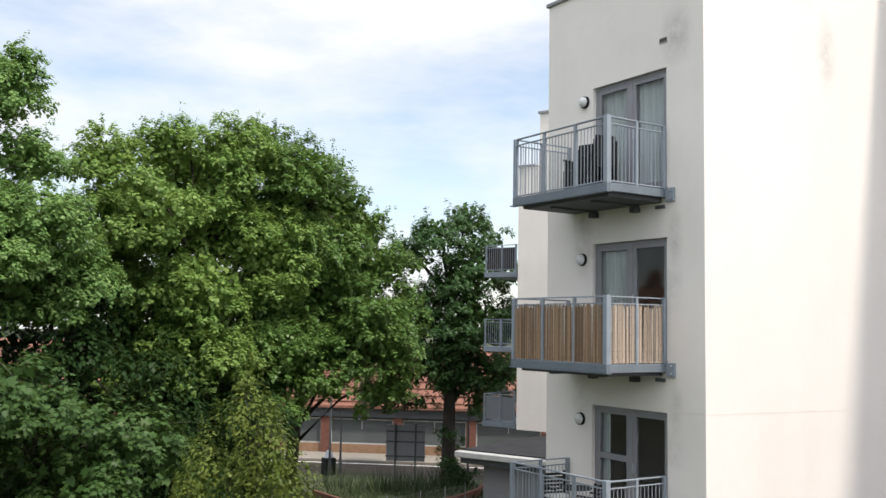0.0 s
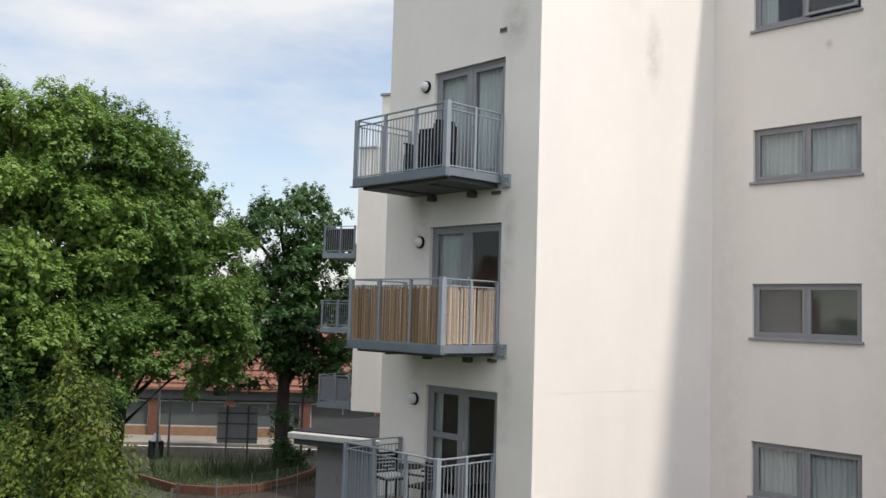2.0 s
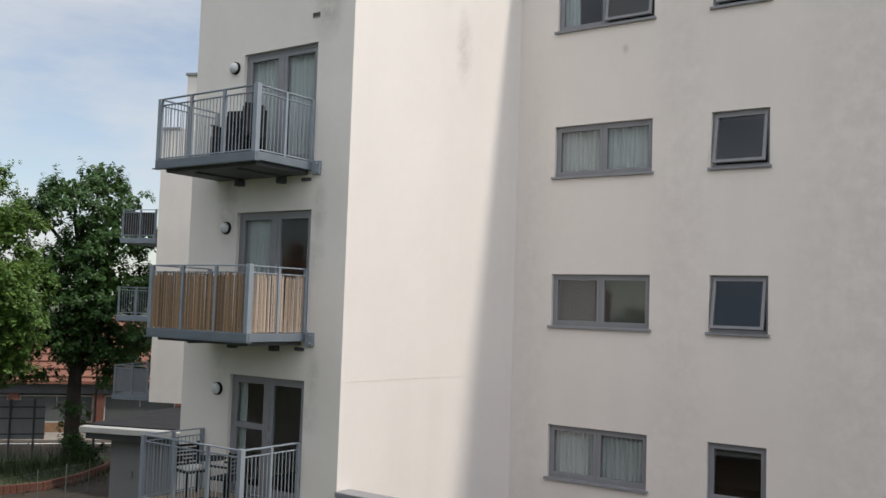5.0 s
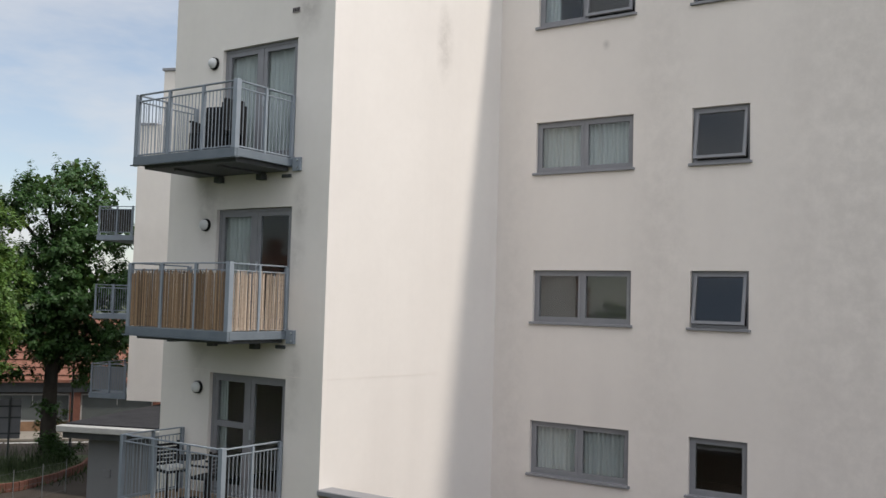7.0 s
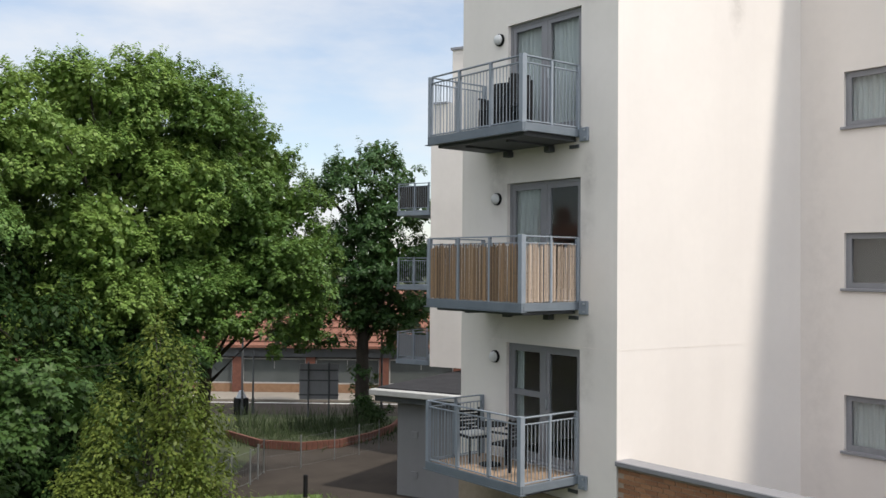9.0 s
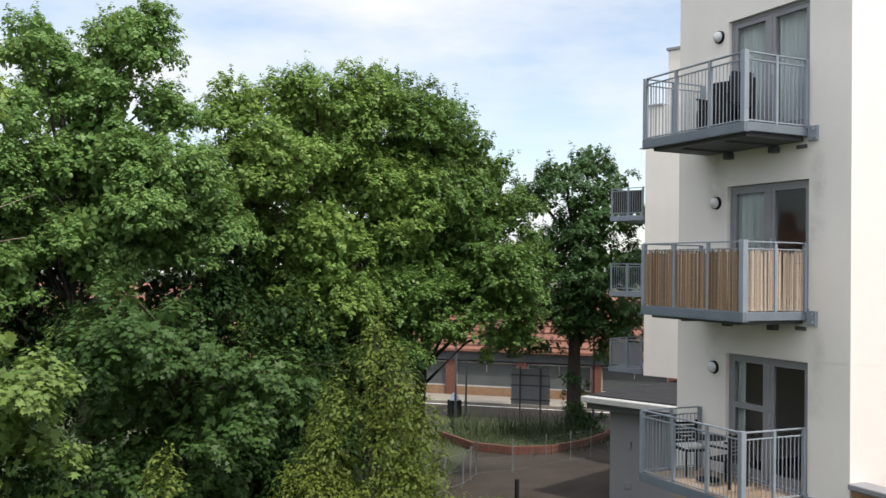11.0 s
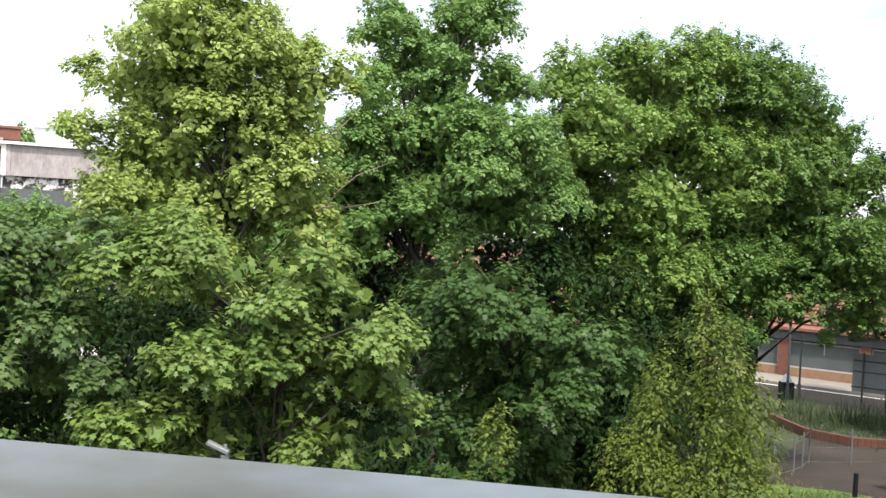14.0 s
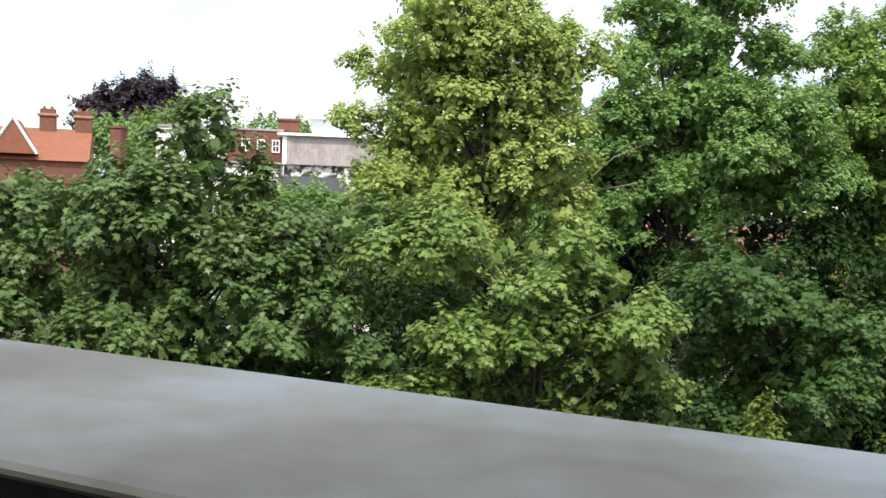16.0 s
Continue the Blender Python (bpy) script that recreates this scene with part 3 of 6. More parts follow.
def shoot_leaves(blobs, rng, clump_r, leaf, density, fill=0.25, flat=0.6, gap=-0.22):
    """Leaves of a broadleaved crown of overlapping blobs: boughs that carry many leafy shoots, dark hollows between them,
    single shoots standing out of the outline, larger leaves within."""
    out = []
    blobs = np.array(blobs, float)
    up = np.array((0.0, 0.0, 1.0))
    per = 9
    for b in blobs:
        c, r = b[:3], b[3:]
        area = 4 * math.pi * ((r[0] * r[1]) ** 1.6 / 3 + (r[0] * r[2]) ** 1.6 / 3 + (r[1] * r[2]) ** 1.6 / 3) ** (1 / 1.6)
        nc = max(8, int(area / (math.pi * clump_r ** 2) * 3.4))
        d = unit(rng.normal(size=(nc, 3)))
        d = d[d[:, 2] > -0.7]
        lump = np.array([noise.noise(Vector(c + v * r) / (2.3 * clump_r)) for v in d])
        keep = lump > gap
        d, lump = d[keep], lump[keep]
        cc = c + d * r * np.clip(0.72 + 0.5 * lump + rng.uniform(-0.16, 0.16, len(d)), 0.4, 1.06)[:, None]
        inside = np.zeros(len(cc), bool)
        for o in blobs:
            if o is not b:
                inside |= (((cc - o[:3]) / (o[3:] * 0.66)) ** 2).sum(1) < 1
        cc, d = cc[~inside], d[~inside]
        if len(cc):
            R = clump_r * rng.uniform(0.5, 1.3, len(cc))
            m = np.maximum(2, (density / per * (R / clump_r) ** 2).astype(int))
            idx = np.repeat(np.arange(len(cc)), m)
            e = unit(rng.normal(size=(len(idx), 3)) * 0.8 + 0.55 * d[idx] + 0.5 * up)
            reach = R[idx] * rng.uniform(0.2, 1.05, len(idx)) ** 0.6
            tips = cc[idx] + e * reach[:, None] * np.array((1.05, 1.05, flat))
            tips[:, 2] -= 0.22 * ((tips[:, :2] - cc[idx][:, :2]) ** 2).sum(1) / R[idx]
            out.append(rosettes(tips, e * 0.55 + 0.3 * d[idx] + 0.5 * up + rng.normal(size=e.shape) * 0.22, rng, leaf, per))
            # shoots that stand clear of the bough
            lead = rng.random(len(cc)) < np.where(d[:, 2] > 0.1, 0.6, 0.2)
            for q, dd, rr in zip(cc[lead], d[lead], R[lead]):
                way = unit((dd * 0.8 + up * 0.7 + rng.normal(size=3) * 0.4)[None])[0]
                f = np.array((0.55, 0.8, 1.0, 1.2)) * rng.uniform(0.75, 1.1)
                tp = q + way * (f * rr)[:, None] + rng.normal(size=(4, 3)) * 0.06 * rr
                out.append(rosettes(tp, np.tile(way, (4, 1)) + rng.normal(size=(4, 3)) * 0.3, rng, leaf * 0.85, 6))
        nf = int(fill * area * r.min() / leaf ** 2)
        f = c + unit(rng.normal(size=(nf, 3))) * r * rng.uniform(0.02, 0.5, (nf, 1)) ** 0.5
        out.append((f, rng.normal(size=(nf, 3)) + 0.3 * up, rng.normal(size=(nf, 3)), leaf * rng.uniform(1.4, 2.0, nf)))
    return [np.concatenate(v) for v in zip(*out)]


def tree(name, label, base, blobs, seed, leaves, shape, leaf, clump_r, density, trunk_r=0.2, bark="bark", fill=0.25, flat=0.6, limb_n=2, droop=0.75, gap=-0.22):
    """A tree or shrub: a tapered trunk with limbs into each blob of its crown, and leaves."""
    rng = np.random.default_rng(seed)
    rnd = random.Random(seed)
    root = thing(name, label, "tree")
    base = Vector(base)
    zc = [b[2] for b in blobs]
    top = Vector((sum(b[0] for b in blobs) / len(blobs), sum(b[1] for b in blobs) / len(blobs), base.z + 0.84 * (max(zc) - base.z)))
    pts = []
    for k in range(6):
        f = k / 5
        p = base.lerp(top, f)
        pts.append(p + Vector((rnd.uniform(-1, 1), rnd.uniform(-1, 1), 0)) * (0.15 if 0 < k else 0))
    bm = tube([pts[0] - Vector((0, 0, 0.15))] + pts, [trunk_r * 1.35] + [trunk_r * (1.1 - 0.85 * k / 5) for k in range(6)], 10)
    for b in blobs:
        for _ in range(limb_n):
            end = Vector((b[0], b[1], b[2])) + Vector((rnd.uniform(-0.6, 0.6) * b[3], rnd.uniform(-0.6, 0.6) * b[4], rnd.uniform(0.0, 0.7) * b[5]))
            f = min(0.8, max(0.12, (end.z - base.z) / max(top.z - base.z, 0.1) - 0.24))
            if f < 0.26:
                continue
            st = base.lerp(top, f)
            mid = st.lerp(end, 0.5) + Vector((rnd.uniform(-0.3, 0.3), rnd.uniform(-0.3, 0.3), 0.35))
            tube([st, mid, end], [trunk_r * 0.32, trunk_r * 0.2, trunk_r * 0.05], 6, bm)
    part("trunk", bm, M[bark], root, smooth=True)
    if shape is KITE:
        P, N, T, s = clump_leaves(blobs, rng, clump_r, leaf, density, fill, flat, droop)
    else:
        P, N, T, s = shoot_leaves(blobs, rng, clump_r, leaf, density, fill, flat, gap)
    leaf_object("crown", P, N, T, s, shape, M[leaves], root, "", rng)
    return root

# ---- setting: ground, road, walls ----
GZ = -1.2
XA, YB, XC, YC = 11.577, 10.105, 16.102, 9.58
A_END = 14.03
RU, RV = Vector((0.763, -0.647, 0)), Vector((0.647, 0.763, 0))


def road_pt(s, v):
    p = RU * s + RV * v
    return (p.x, p.y)


def sheet(name, outline, z0, z1, mat, label, category, kind="structure"):
    return tagged(link_mesh(name, prism(outline, z0, z1), M[mat]), label, category, "", kind)


sheet("ground", [(-900, -900), (900, -900), (900, 900), (-900, 900)], GZ - 0.5, GZ, "grass", "rough green ground with soil showing through", "ground")
sheet("driveway", [(9.5, 24.6), (13.2, 28.6), (17.6, 34.2), road_pt(-6.4, 46.0), road_pt(3.5, 46.0), (27.5, 34.0), (21, 24.5), (21, 11), (11.3, 11), (11.3, 20)],
      GZ, GZ + 0.02, "asphalt", "worn dark grey asphalt drive", "driveway")
sheet("lawn", [(9.6, 22.0), (11.9, 23.2), (15.2, 24.9), (16.0, 26.6), (15.1, 27.2), (13.1, 27.9), (9.5, 27.9)], GZ, GZ + 0.06, "lawn", "small mown lawn beside the drive", "lawn")
sheet("road", [road_pt(-70, 46.2), road_pt(60, 46.2), road_pt(60, 51.3), road_pt(-70, 51.3)], GZ, GZ + 0.03, "asphalt", "grey asphalt street beyond the trees", "road")
sheet("pavement", [road_pt(-70, 51.3), road_pt(60, 51.3), road_pt(60, 54.2), road_pt(-70, 54.2)], GZ, GZ + 0.14, "paving", "pale paved footway in front of the shop", "pavement")
for s0 in range(-40, 40, 4):
    sheet("road_line", [road_pt(s0, 50.7), road_pt(s0 + 3.9, 50.7), road_pt(s0 + 3.9, 50.85), road_pt(s0, 50.85)], GZ + 0.03, GZ + 0.036, "white", "white painted line along the kerb", "road line")

# building wings
DOORS = [(2.95, 5.0), (5.85, 7.9), (8.75, 10.8)]
wall_a = link_mesh("wall_west", holed_wall(A_END - YB, 12.7 - GZ, 0.3, [(A_END - 12.74, a - GZ, A_END - 10.915, b - GZ) for a, b in DOORS]), M["stucco_a"])
wall_a.matrix_world = pose(XA, A_END, GZ, 0, 0, -90)
tagged(wall_a, "cream rendered wall with balcony doors, streaked by rain", "wall", "", "structure")
B_TURN = math.degrees(math.atan2(YC - YB, XC - XA))
B_LEN = math.hypot(YC - YB, XC - XA)
wall_b = link_mesh("wall_south", holed_wall(B_LEN + 0.3, 12.7 - GZ, 0.3, []), M["stucco_b"])
wall_b.matrix_world = pose(XA, YB, GZ, 0, 0, B_TURN)
tagged(wall_b, "blank cream rendered wall in full sunlight", "wall", "", "structure")
ROWS_Z = [4.13 + 2.9 * k for k in range(4)]
C_HOLES = []
for zt in ROWS_Z:
    C_HOLES.append((YC - 8.735, zt - 1.0 - GZ, YC - 6.71, zt - GZ))
    C_HOLES.append((YC - 5.6, zt - 1.0 - GZ, YC - 4.58, zt - GZ))
C_TOP = 15.2
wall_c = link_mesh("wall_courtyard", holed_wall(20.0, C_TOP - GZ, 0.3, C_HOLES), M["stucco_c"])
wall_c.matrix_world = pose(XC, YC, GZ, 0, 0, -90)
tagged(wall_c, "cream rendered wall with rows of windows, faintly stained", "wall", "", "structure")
tagged(link_mesh("coping_courtyard", box((XC - 0.06, YC - 20, C_TOP), (XC + 0.4, YC - 0.02, C_TOP + 0.06), 0.01), M["frame"]), "grey metal coping along the roof edge", "coping", "", "structure")
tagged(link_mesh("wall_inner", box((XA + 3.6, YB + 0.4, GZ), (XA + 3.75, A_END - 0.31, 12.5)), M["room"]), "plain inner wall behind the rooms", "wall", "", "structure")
tagged(link_mesh("wall_north", box((XA + 0.02, A_END - 0.3, GZ), (XA + 4.5, A_END - 0.004, 12.7)), M["stucco"]), "cream rendered end wall", "wall", "", "structure")
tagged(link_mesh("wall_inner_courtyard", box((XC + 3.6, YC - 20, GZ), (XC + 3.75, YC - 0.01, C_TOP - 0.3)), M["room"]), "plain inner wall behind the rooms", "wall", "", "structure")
tagged(link_mesh("wall_far_end", box((XC + 0.304, YC - 20, GZ), (XC + 11.596, YC - 19.7, C_TOP)), M["stucco"]), "cream rendered end wall", "wall", "", "structure")
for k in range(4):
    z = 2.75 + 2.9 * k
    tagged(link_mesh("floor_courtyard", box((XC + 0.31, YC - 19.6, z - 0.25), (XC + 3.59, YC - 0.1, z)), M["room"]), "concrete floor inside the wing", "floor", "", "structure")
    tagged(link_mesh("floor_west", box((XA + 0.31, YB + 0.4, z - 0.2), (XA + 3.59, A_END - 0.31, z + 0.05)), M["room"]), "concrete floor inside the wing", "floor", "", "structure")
# Roof runs past the rooms to an unseen back wall, widening the shadow.
tagged(link_mesh("roof_courtyard", box((XC + 0.31, YC - 20, C_TOP - 0.3), (XC + 11.6, YC - 0.05, C_TOP - 0.05)), M["membrane"]), "flat felt roof", "roof", "", "structure")
tagged(link_mesh("roof_west", box((XA + 0.31, YB + 0.62, 12.3), (XA + 4.4, A_END - 0.31, 12.5)), M["membrane"]), "flat felt roof", "roof", "", "structure")
tagged(link_mesh("coping_west", box((XA - 0.05, YB + 0.003, 12.704), (XA + 0.33, A_END + 0.05, 12.78), 0.01), M["frame"]), "grey metal coping on the wall top", "coping", "", "structure")
cop = link_mesh("coping_south", box((-0.05, -0.05, 12.704), (B_LEN - 0.004, 0.33, 12.784), 0.01), M["frame"])
cop.matrix_world = pose(XA, YB, 0, 0, 0, B_TURN)
tagged(cop, "grey metal coping on the sunlit wall top", "coping", "", "structure")
# Unseen back and north walls, added so the wing's shadow covers the drive.
tagged(link_mesh("wall_street_side", box((XC + 11.6, YC - 20, GZ), (XC + 11.9, YC + 0.3, C_TOP)), M["stucco"]), "unseen back wall of the wing, added to widen its shadow", "wall", "", "structure")
tagged(link_mesh("wall_courtyard_north", box((XC + 0.304, YC, GZ), (XC + 11.596, YC + 0.3, C_TOP)), M["stucco"]), "unseen north wall of the wing, added to widen its shadow", "wall", "", "structure")
JOINT_Z = 5.04
tagged(link_mesh("render_joint_west", box((XA - 0.004, YB + 0.01, JOINT_Z), (XA - 0.0005, A_END - 0.02, JOINT_Z + 0.008)), M["stucco_c"]), "thin horizontal joint in the render", "joint", "", "structure")
jb = link_mesh("render_joint_south", box((0.01, -0.004, JOINT_Z), (B_LEN - 1.2, -0.0005, JOINT_Z + 0.003)), M["stucco"])
jb.matrix_world = pose(XA, YB, 0, 0, 0, B_TURN)
tagged(jb, "thin horizontal joint in the sunlit render", "joint", "", "structure")
# the wing behind the viewpoint
tagged(link_mesh("wall_behind", box((-9, -2.2, GZ), (9, -1.9, 9.6)), M["stucco"]), "cream rendered wall behind the viewpoint", "wall", "", "structure")
# Felt-dark floor colour stands in for the shade inside the balcony.
tagged(link_mesh("balcony_floor_near", box((-3.3, -1.9, 5.08), (0.2, 1.25, 5.22)), M["membrane"]), "balcony floor below the viewpoint, coloured dark for shade", "balcony floor", "", "structure")
tagged(link_mesh("podium_deck", box((XA + 0.26, YC - 20, 1.2), (XC - 0.004, YC - 0.02, 1.4)), M["membrane"]), "flat roof deck over the ground floor", "deck", "", "structure")


# ---- windows and doors ----
def window(num, y_left, width, zt, lights, tilt, zb=1.0):
    """A window of the courtyard wall; its origin is the lower corner of the opening, seen from outside."""
    root = thing("window_%d" % num, "grey framed window with %s" % ("two panes" if lights == 2 else "one top-hung pane" + (" standing ajar" if tilt else "")), "window",
                 pose(XC, y_left, zt - zb, 0, 0, -90), "", "structure")
    h = zb
    part("window_frame", frame_bm(0.003, 0.005, width - 0.003, h - 0.003, 0.07, 0.15, 0.05), M["frame"], root)
    part("window_sill", box((-0.05, -0.06, -0.045), (width + 0.04, 0.08, 0.004), 0.006), M["frame"], root)
    lw = (width - 0.1) / lights
    if lights == 2:
        part("mullion", box((width / 2 - 0.025, 0.075, 0.055), (width / 2 + 0.025, 0.145, h - 0.053)), M["frame"], root)
    for i in range(lights):
        x0, x1 = 0.053 + lw * i + (0.022 if i else 0), 0.047 + lw * (i + 1) - (0.022 if lights == 2 and i == 0 else 0)
        sash = part("sash", frame_bm(x0, 0, x1, h - 0.11, -0.03, 0.03, 0.052), M["frame"], root)
        a = tilt if lights == 1 or i == 1 else 0
        sash.matrix_local = pose(0, 0.095, h - 0.055, -a) @ pose(0, 0, -(h - 0.11))
        g = part("pane", box((x0 + 0.05, 0.0, 0.05), (x1 - 0.05, 0.008, h - 0.16)), M["window_glass"], sash)
        g.visible_shadow = False
    return root


n_win = 1
for k, zt in enumerate(ROWS_Z):
    window(n_win, 8.735, 2.025, zt, 2, 8 if k == 3 else 0)
    window(n_win + 1, 5.6, 1.02, zt, 1, (0, 11, 11, 8)[k])
    n_win += 2
    if k != 1:
        for y0, y1 in ((9.2, 7.75), (7.72, 6.5)) if k < 3 else ((9.1, 8.35),):
            c = link_mesh("curtain", folds(0, y0 - y1, zt - 1.38, zt + 0.15, 0.0, 0.03, int((y0 - y1) * 11)), M["curtain"], smooth=True)
            c.matrix_world = pose(XC + 0.2, y0, 0, 0, 0, -90)
            tagged(c, "pale translucent curtain hanging behind the window", "curtain", "window curtains")
    else:
        # Darkened blind paints the reflection across this pair of panes.
        tagged(link_mesh("roller_blind", box((XC + 0.303, 6.6, zt - 1.05), (XC + 0.313, 8.9, zt + 0.05)), M["blind"]), "roller blind behind the window, greyed to imitate a dark reflection", "blind")


def balcony_door(num, z0, z1, split, drape):
    """A pair of glazed doors in the west wall."""
    w, h = 12.74 - 10.915, z1 - z0
    root = thing("door_%d" % num, "grey framed glazed balcony doors, closed", "door", pose(XA, 12.74, z0, 0, 0, -90), "", "structure")
    part("door_frame", frame_bm(0.003, 0.003, w - 0.003, h - 0.003, 0.07, 0.16, 0.055), M["frame"], root)
    part("door_sill", box((-0.02, -0.03, -0.03), (w + 0.02, 0.07, 0.002), 0.005), M["frame"], root)
    half = w / 2
    part("mullion", box((half - 0.04, 0.072, 0.06), (half + 0.04, 0.158, h - 0.06)), M["frame"], root)
    for i, (x0, x1) in enumerate(((0.061, half - 0.043), (half + 0.043, w - 0.061))):
        leaf = part("door_leaf", frame_bm(x0, 0.06, x1, h - 0.06, 0.08, 0.14, 0.075), M["frame"], root)
        g = part("pane", box((x0 + 0.07, 0.105, 0.13), (x1 - 0.07, 0.113, h - 0.13)), M["glass"], leaf)
        g.visible_shadow = False
        if split and i == 0:
            part("transom", box((x0 + 0.076, 0.078, 1.12), (x1 - 0.076, 0.142, 1.22)), M["frame"], leaf)
        if i == 1:
            part("handle", box((x0 + 0.02, 0.03, 0.95), (x0 + 0.045, 0.08, 1.12), 0.005), M["galv"], leaf, "metal lever handle")
    for x0, x1 in drape:
        c = link_mesh("curtain", folds(0, x1 - x0, z0 - 0.148, z1 + 0.1, 0.0, 0.035, max(4, int((x1 - x0) * 10))), M["curtain"], smooth=True)
        c.matrix_world = pose(XA + 0.21, 12.74 - x0, 0, 0, 0, -90)
        tagged(c, "pale net curtain hanging behind the balcony doors", "curtain", "door curtains")


balcony_door(1, *DOORS[0], True, ((0.0, 0.28),))
balcony_door(2, *DOORS[1], False, ((0.0, 0.75),))
balcony_door(3, *DOORS[2], False, ((0.0, 0.88), (0.95, 1.8)))


# ---- balconies ----
def flat_bar(p, q, w, t, bevel=0.004):
    """A bar from p to q: w across, t high."""
    p, q = Vector(p), Vector(q)
    d = q - p
    m = Matrix.Translation((p + q) / 2) @ Matrix.Rotation(math.atan2(d.y, d.x), 4, "Z")
    return box((-d.length / 2, -w / 2, -t / 2), (d.length / 2, w / 2, t / 2), bevel, None, m)


def balcony(z, deck):
    """A steel balcony with railings, hung on the west wall; its origin is at the wall."""
    x0, ya, yb = 10.228 - XA, 10.91, 13.395
    root = thing("balcony", "blue-grey steel balcony with barred railings, bolted to the wall", "balcony", pose(XA, 0, z), "balconies on the west wall")
    part("floor_plate", box((x0 + 0.02, ya + 0.02, -0.06), (-0.004, yb - 0.02, -0.01)), M["wood_deck" if deck else "steel_dark"], root, "timber decking" if deck else "dark floor plate")
    for lo, hi in (((x0, ya, -0.135), (x0 + 0.05, yb, 0.0)), ((x0 + 0.052, ya, -0.135), (-0.003, ya + 0.05, 0.0)), ((x0 + 0.052, yb - 0.05, -0.135), (-0.003, yb, 0.0))):
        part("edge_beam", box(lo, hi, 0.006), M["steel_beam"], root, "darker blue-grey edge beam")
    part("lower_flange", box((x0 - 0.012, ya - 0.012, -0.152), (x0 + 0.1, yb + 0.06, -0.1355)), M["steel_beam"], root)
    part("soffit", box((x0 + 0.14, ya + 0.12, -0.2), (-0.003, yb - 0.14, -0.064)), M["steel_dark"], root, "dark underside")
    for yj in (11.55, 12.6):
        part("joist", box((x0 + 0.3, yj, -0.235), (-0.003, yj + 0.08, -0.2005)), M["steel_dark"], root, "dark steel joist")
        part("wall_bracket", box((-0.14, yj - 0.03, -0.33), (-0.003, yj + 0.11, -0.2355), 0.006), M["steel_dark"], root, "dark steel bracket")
    br = part("wall_plate", box((-0.05, 10.72, -0.21), (-0.003, ya - 0.003, 0.02), 0.006), M["steel"], root)
    for zz in (-0.16, -0.03):
        part("bolt", cyl((-0.075, 10.78, zz), (-0.051, 10.78, zz), 0.018, seg=6), M["galv"], br)
    posts = [(x0 + 0.045, y, 0.05) for y in (ya + 0.82, ya + 1.64)] + [(x0 + 0.05, ya + 0.05, 0.095), (x0 + 0.04, yb - 0.04, 0.075)]
    posts += [(x0 * 0.5, ya + 0.03, 0.05), (-0.04, ya + 0.035, 0.06), (x0 * 0.5, yb - 0.03, 0.05), (-0.04, yb - 0.035, 0.06)]
    for px, py, w in posts:
        part("post", box((px - w / 2, py - w / 2, 0.0), (px + w / 2, py + w / 2, 1.08 if w < 0.09 else 1.1), 0.004), M["steel"], root)
    runs = [((x0 + 0.045, ya + 0.1), (x0 + 0.045, yb - 0.08)), ((x0 + 0.1, ya + 0.035), (-0.07, ya + 0.035)), ((x0 + 0.08, yb - 0.035), (-0.07, yb - 0.035))]
    for (ax, ay), (bx, by) in runs:
        for zz, w, t in ((1.075, 0.05, 0.022), (0.965, 0.035, 0.02), (0.03, 0.035, 0.022)):
            part("rail", flat_bar((ax, ay, zz), (bx, by, zz), w, t), M["steel"], root)
        n = int(math.hypot(bx - ax, by - ay) / 0.08)
        bar = None
        for i in range(1, n):
            f = i / n
            q = (ax + (bx - ax) * f, ay + (by - ay) * f)
            if any(abs(q[0] - p[0]) < p[2] / 2 + 0.01 and abs(q[1] - p[1]) < p[2] / 2 + 0.01 for p in posts):
                continue
            if bar is None:
                bar = part("baluster", cyl((0, 0, 0.042), (0, 0, 0.954), 0.0075, seg=6), M["steel"], root)
                me = bar.data
            else:
                bar = new("baluster", me)
                bar.parent = root
            bar.location = (q[0], q[1], 0)
    return root


for k in range(3):
    balcony(2.9 + 2.9 * k, k == 0)


def bamboo(name, label, ax, ay, bx, by, z0, z1, seed, mat):
    """A screen of single canes, wired together."""
    rnd = random.Random(seed)
    L = math.hypot(bx - ax, by - ay)
    root = thing(name, label, "screen", None, "bamboo screens")
    d = 0.0
    while d < L:
        rad = rnd.uniform(0.006, 0.012)
        f = d / L
        x, y = ax + (bx - ax) * f + rnd.uniform(-0.002, 0.002), ay + (by - ay) * f + rnd.uniform(-0.004, 0.004)
        top = z1 + rnd.uniform(-0.06, 0.03)
        part("cane", cyl((x, y, z0 + rnd.uniform(0, 0.02)), (x + rnd.uniform(-0.006, 0.006), y + rnd.uniform(-0.006, 0.006), top), rad, rad * 0.85, 6), M[mat], root)
        d += rad * 2.05 + rnd.choice((0, 0, 0.002, 0.004, 0.006, 0.016 if mat == "bamboo_lit" else 0.008))
    for zz in (z0 + 0.2, (z0 + z1) / 2, z1 - 0.2):
        part("wire", cyl((ax, ay, zz), (bx, by, zz), 0.003, seg=5), M["steel_dark"], root)


zb = 5.8
for y0, y1, s in ((11.02, 11.7, 1), (11.77, 12.5, 2), (12.58, 13.3, 3)):
    bamboo("bamboo_screen", "brown bamboo cane screen tied to the balcony railing, toned dark for shade", 10.252, y0, 10.252, y1, zb + 0.005, zb + 0.955, s, "bamboo")
# End screens take the pale canes: sunlight put into the cane colour.
for xa, xb, s in ((10.33, 10.87, 4), (10.93, 11.5, 5)):
    bamboo("bamboo_screen", "bamboo cane screen with gaps on the balcony end, coloured pale for sunlight", xa, 10.925, xb, 10.925, zb + 0.005, zb + 0.955, s, "bamboo_lit")

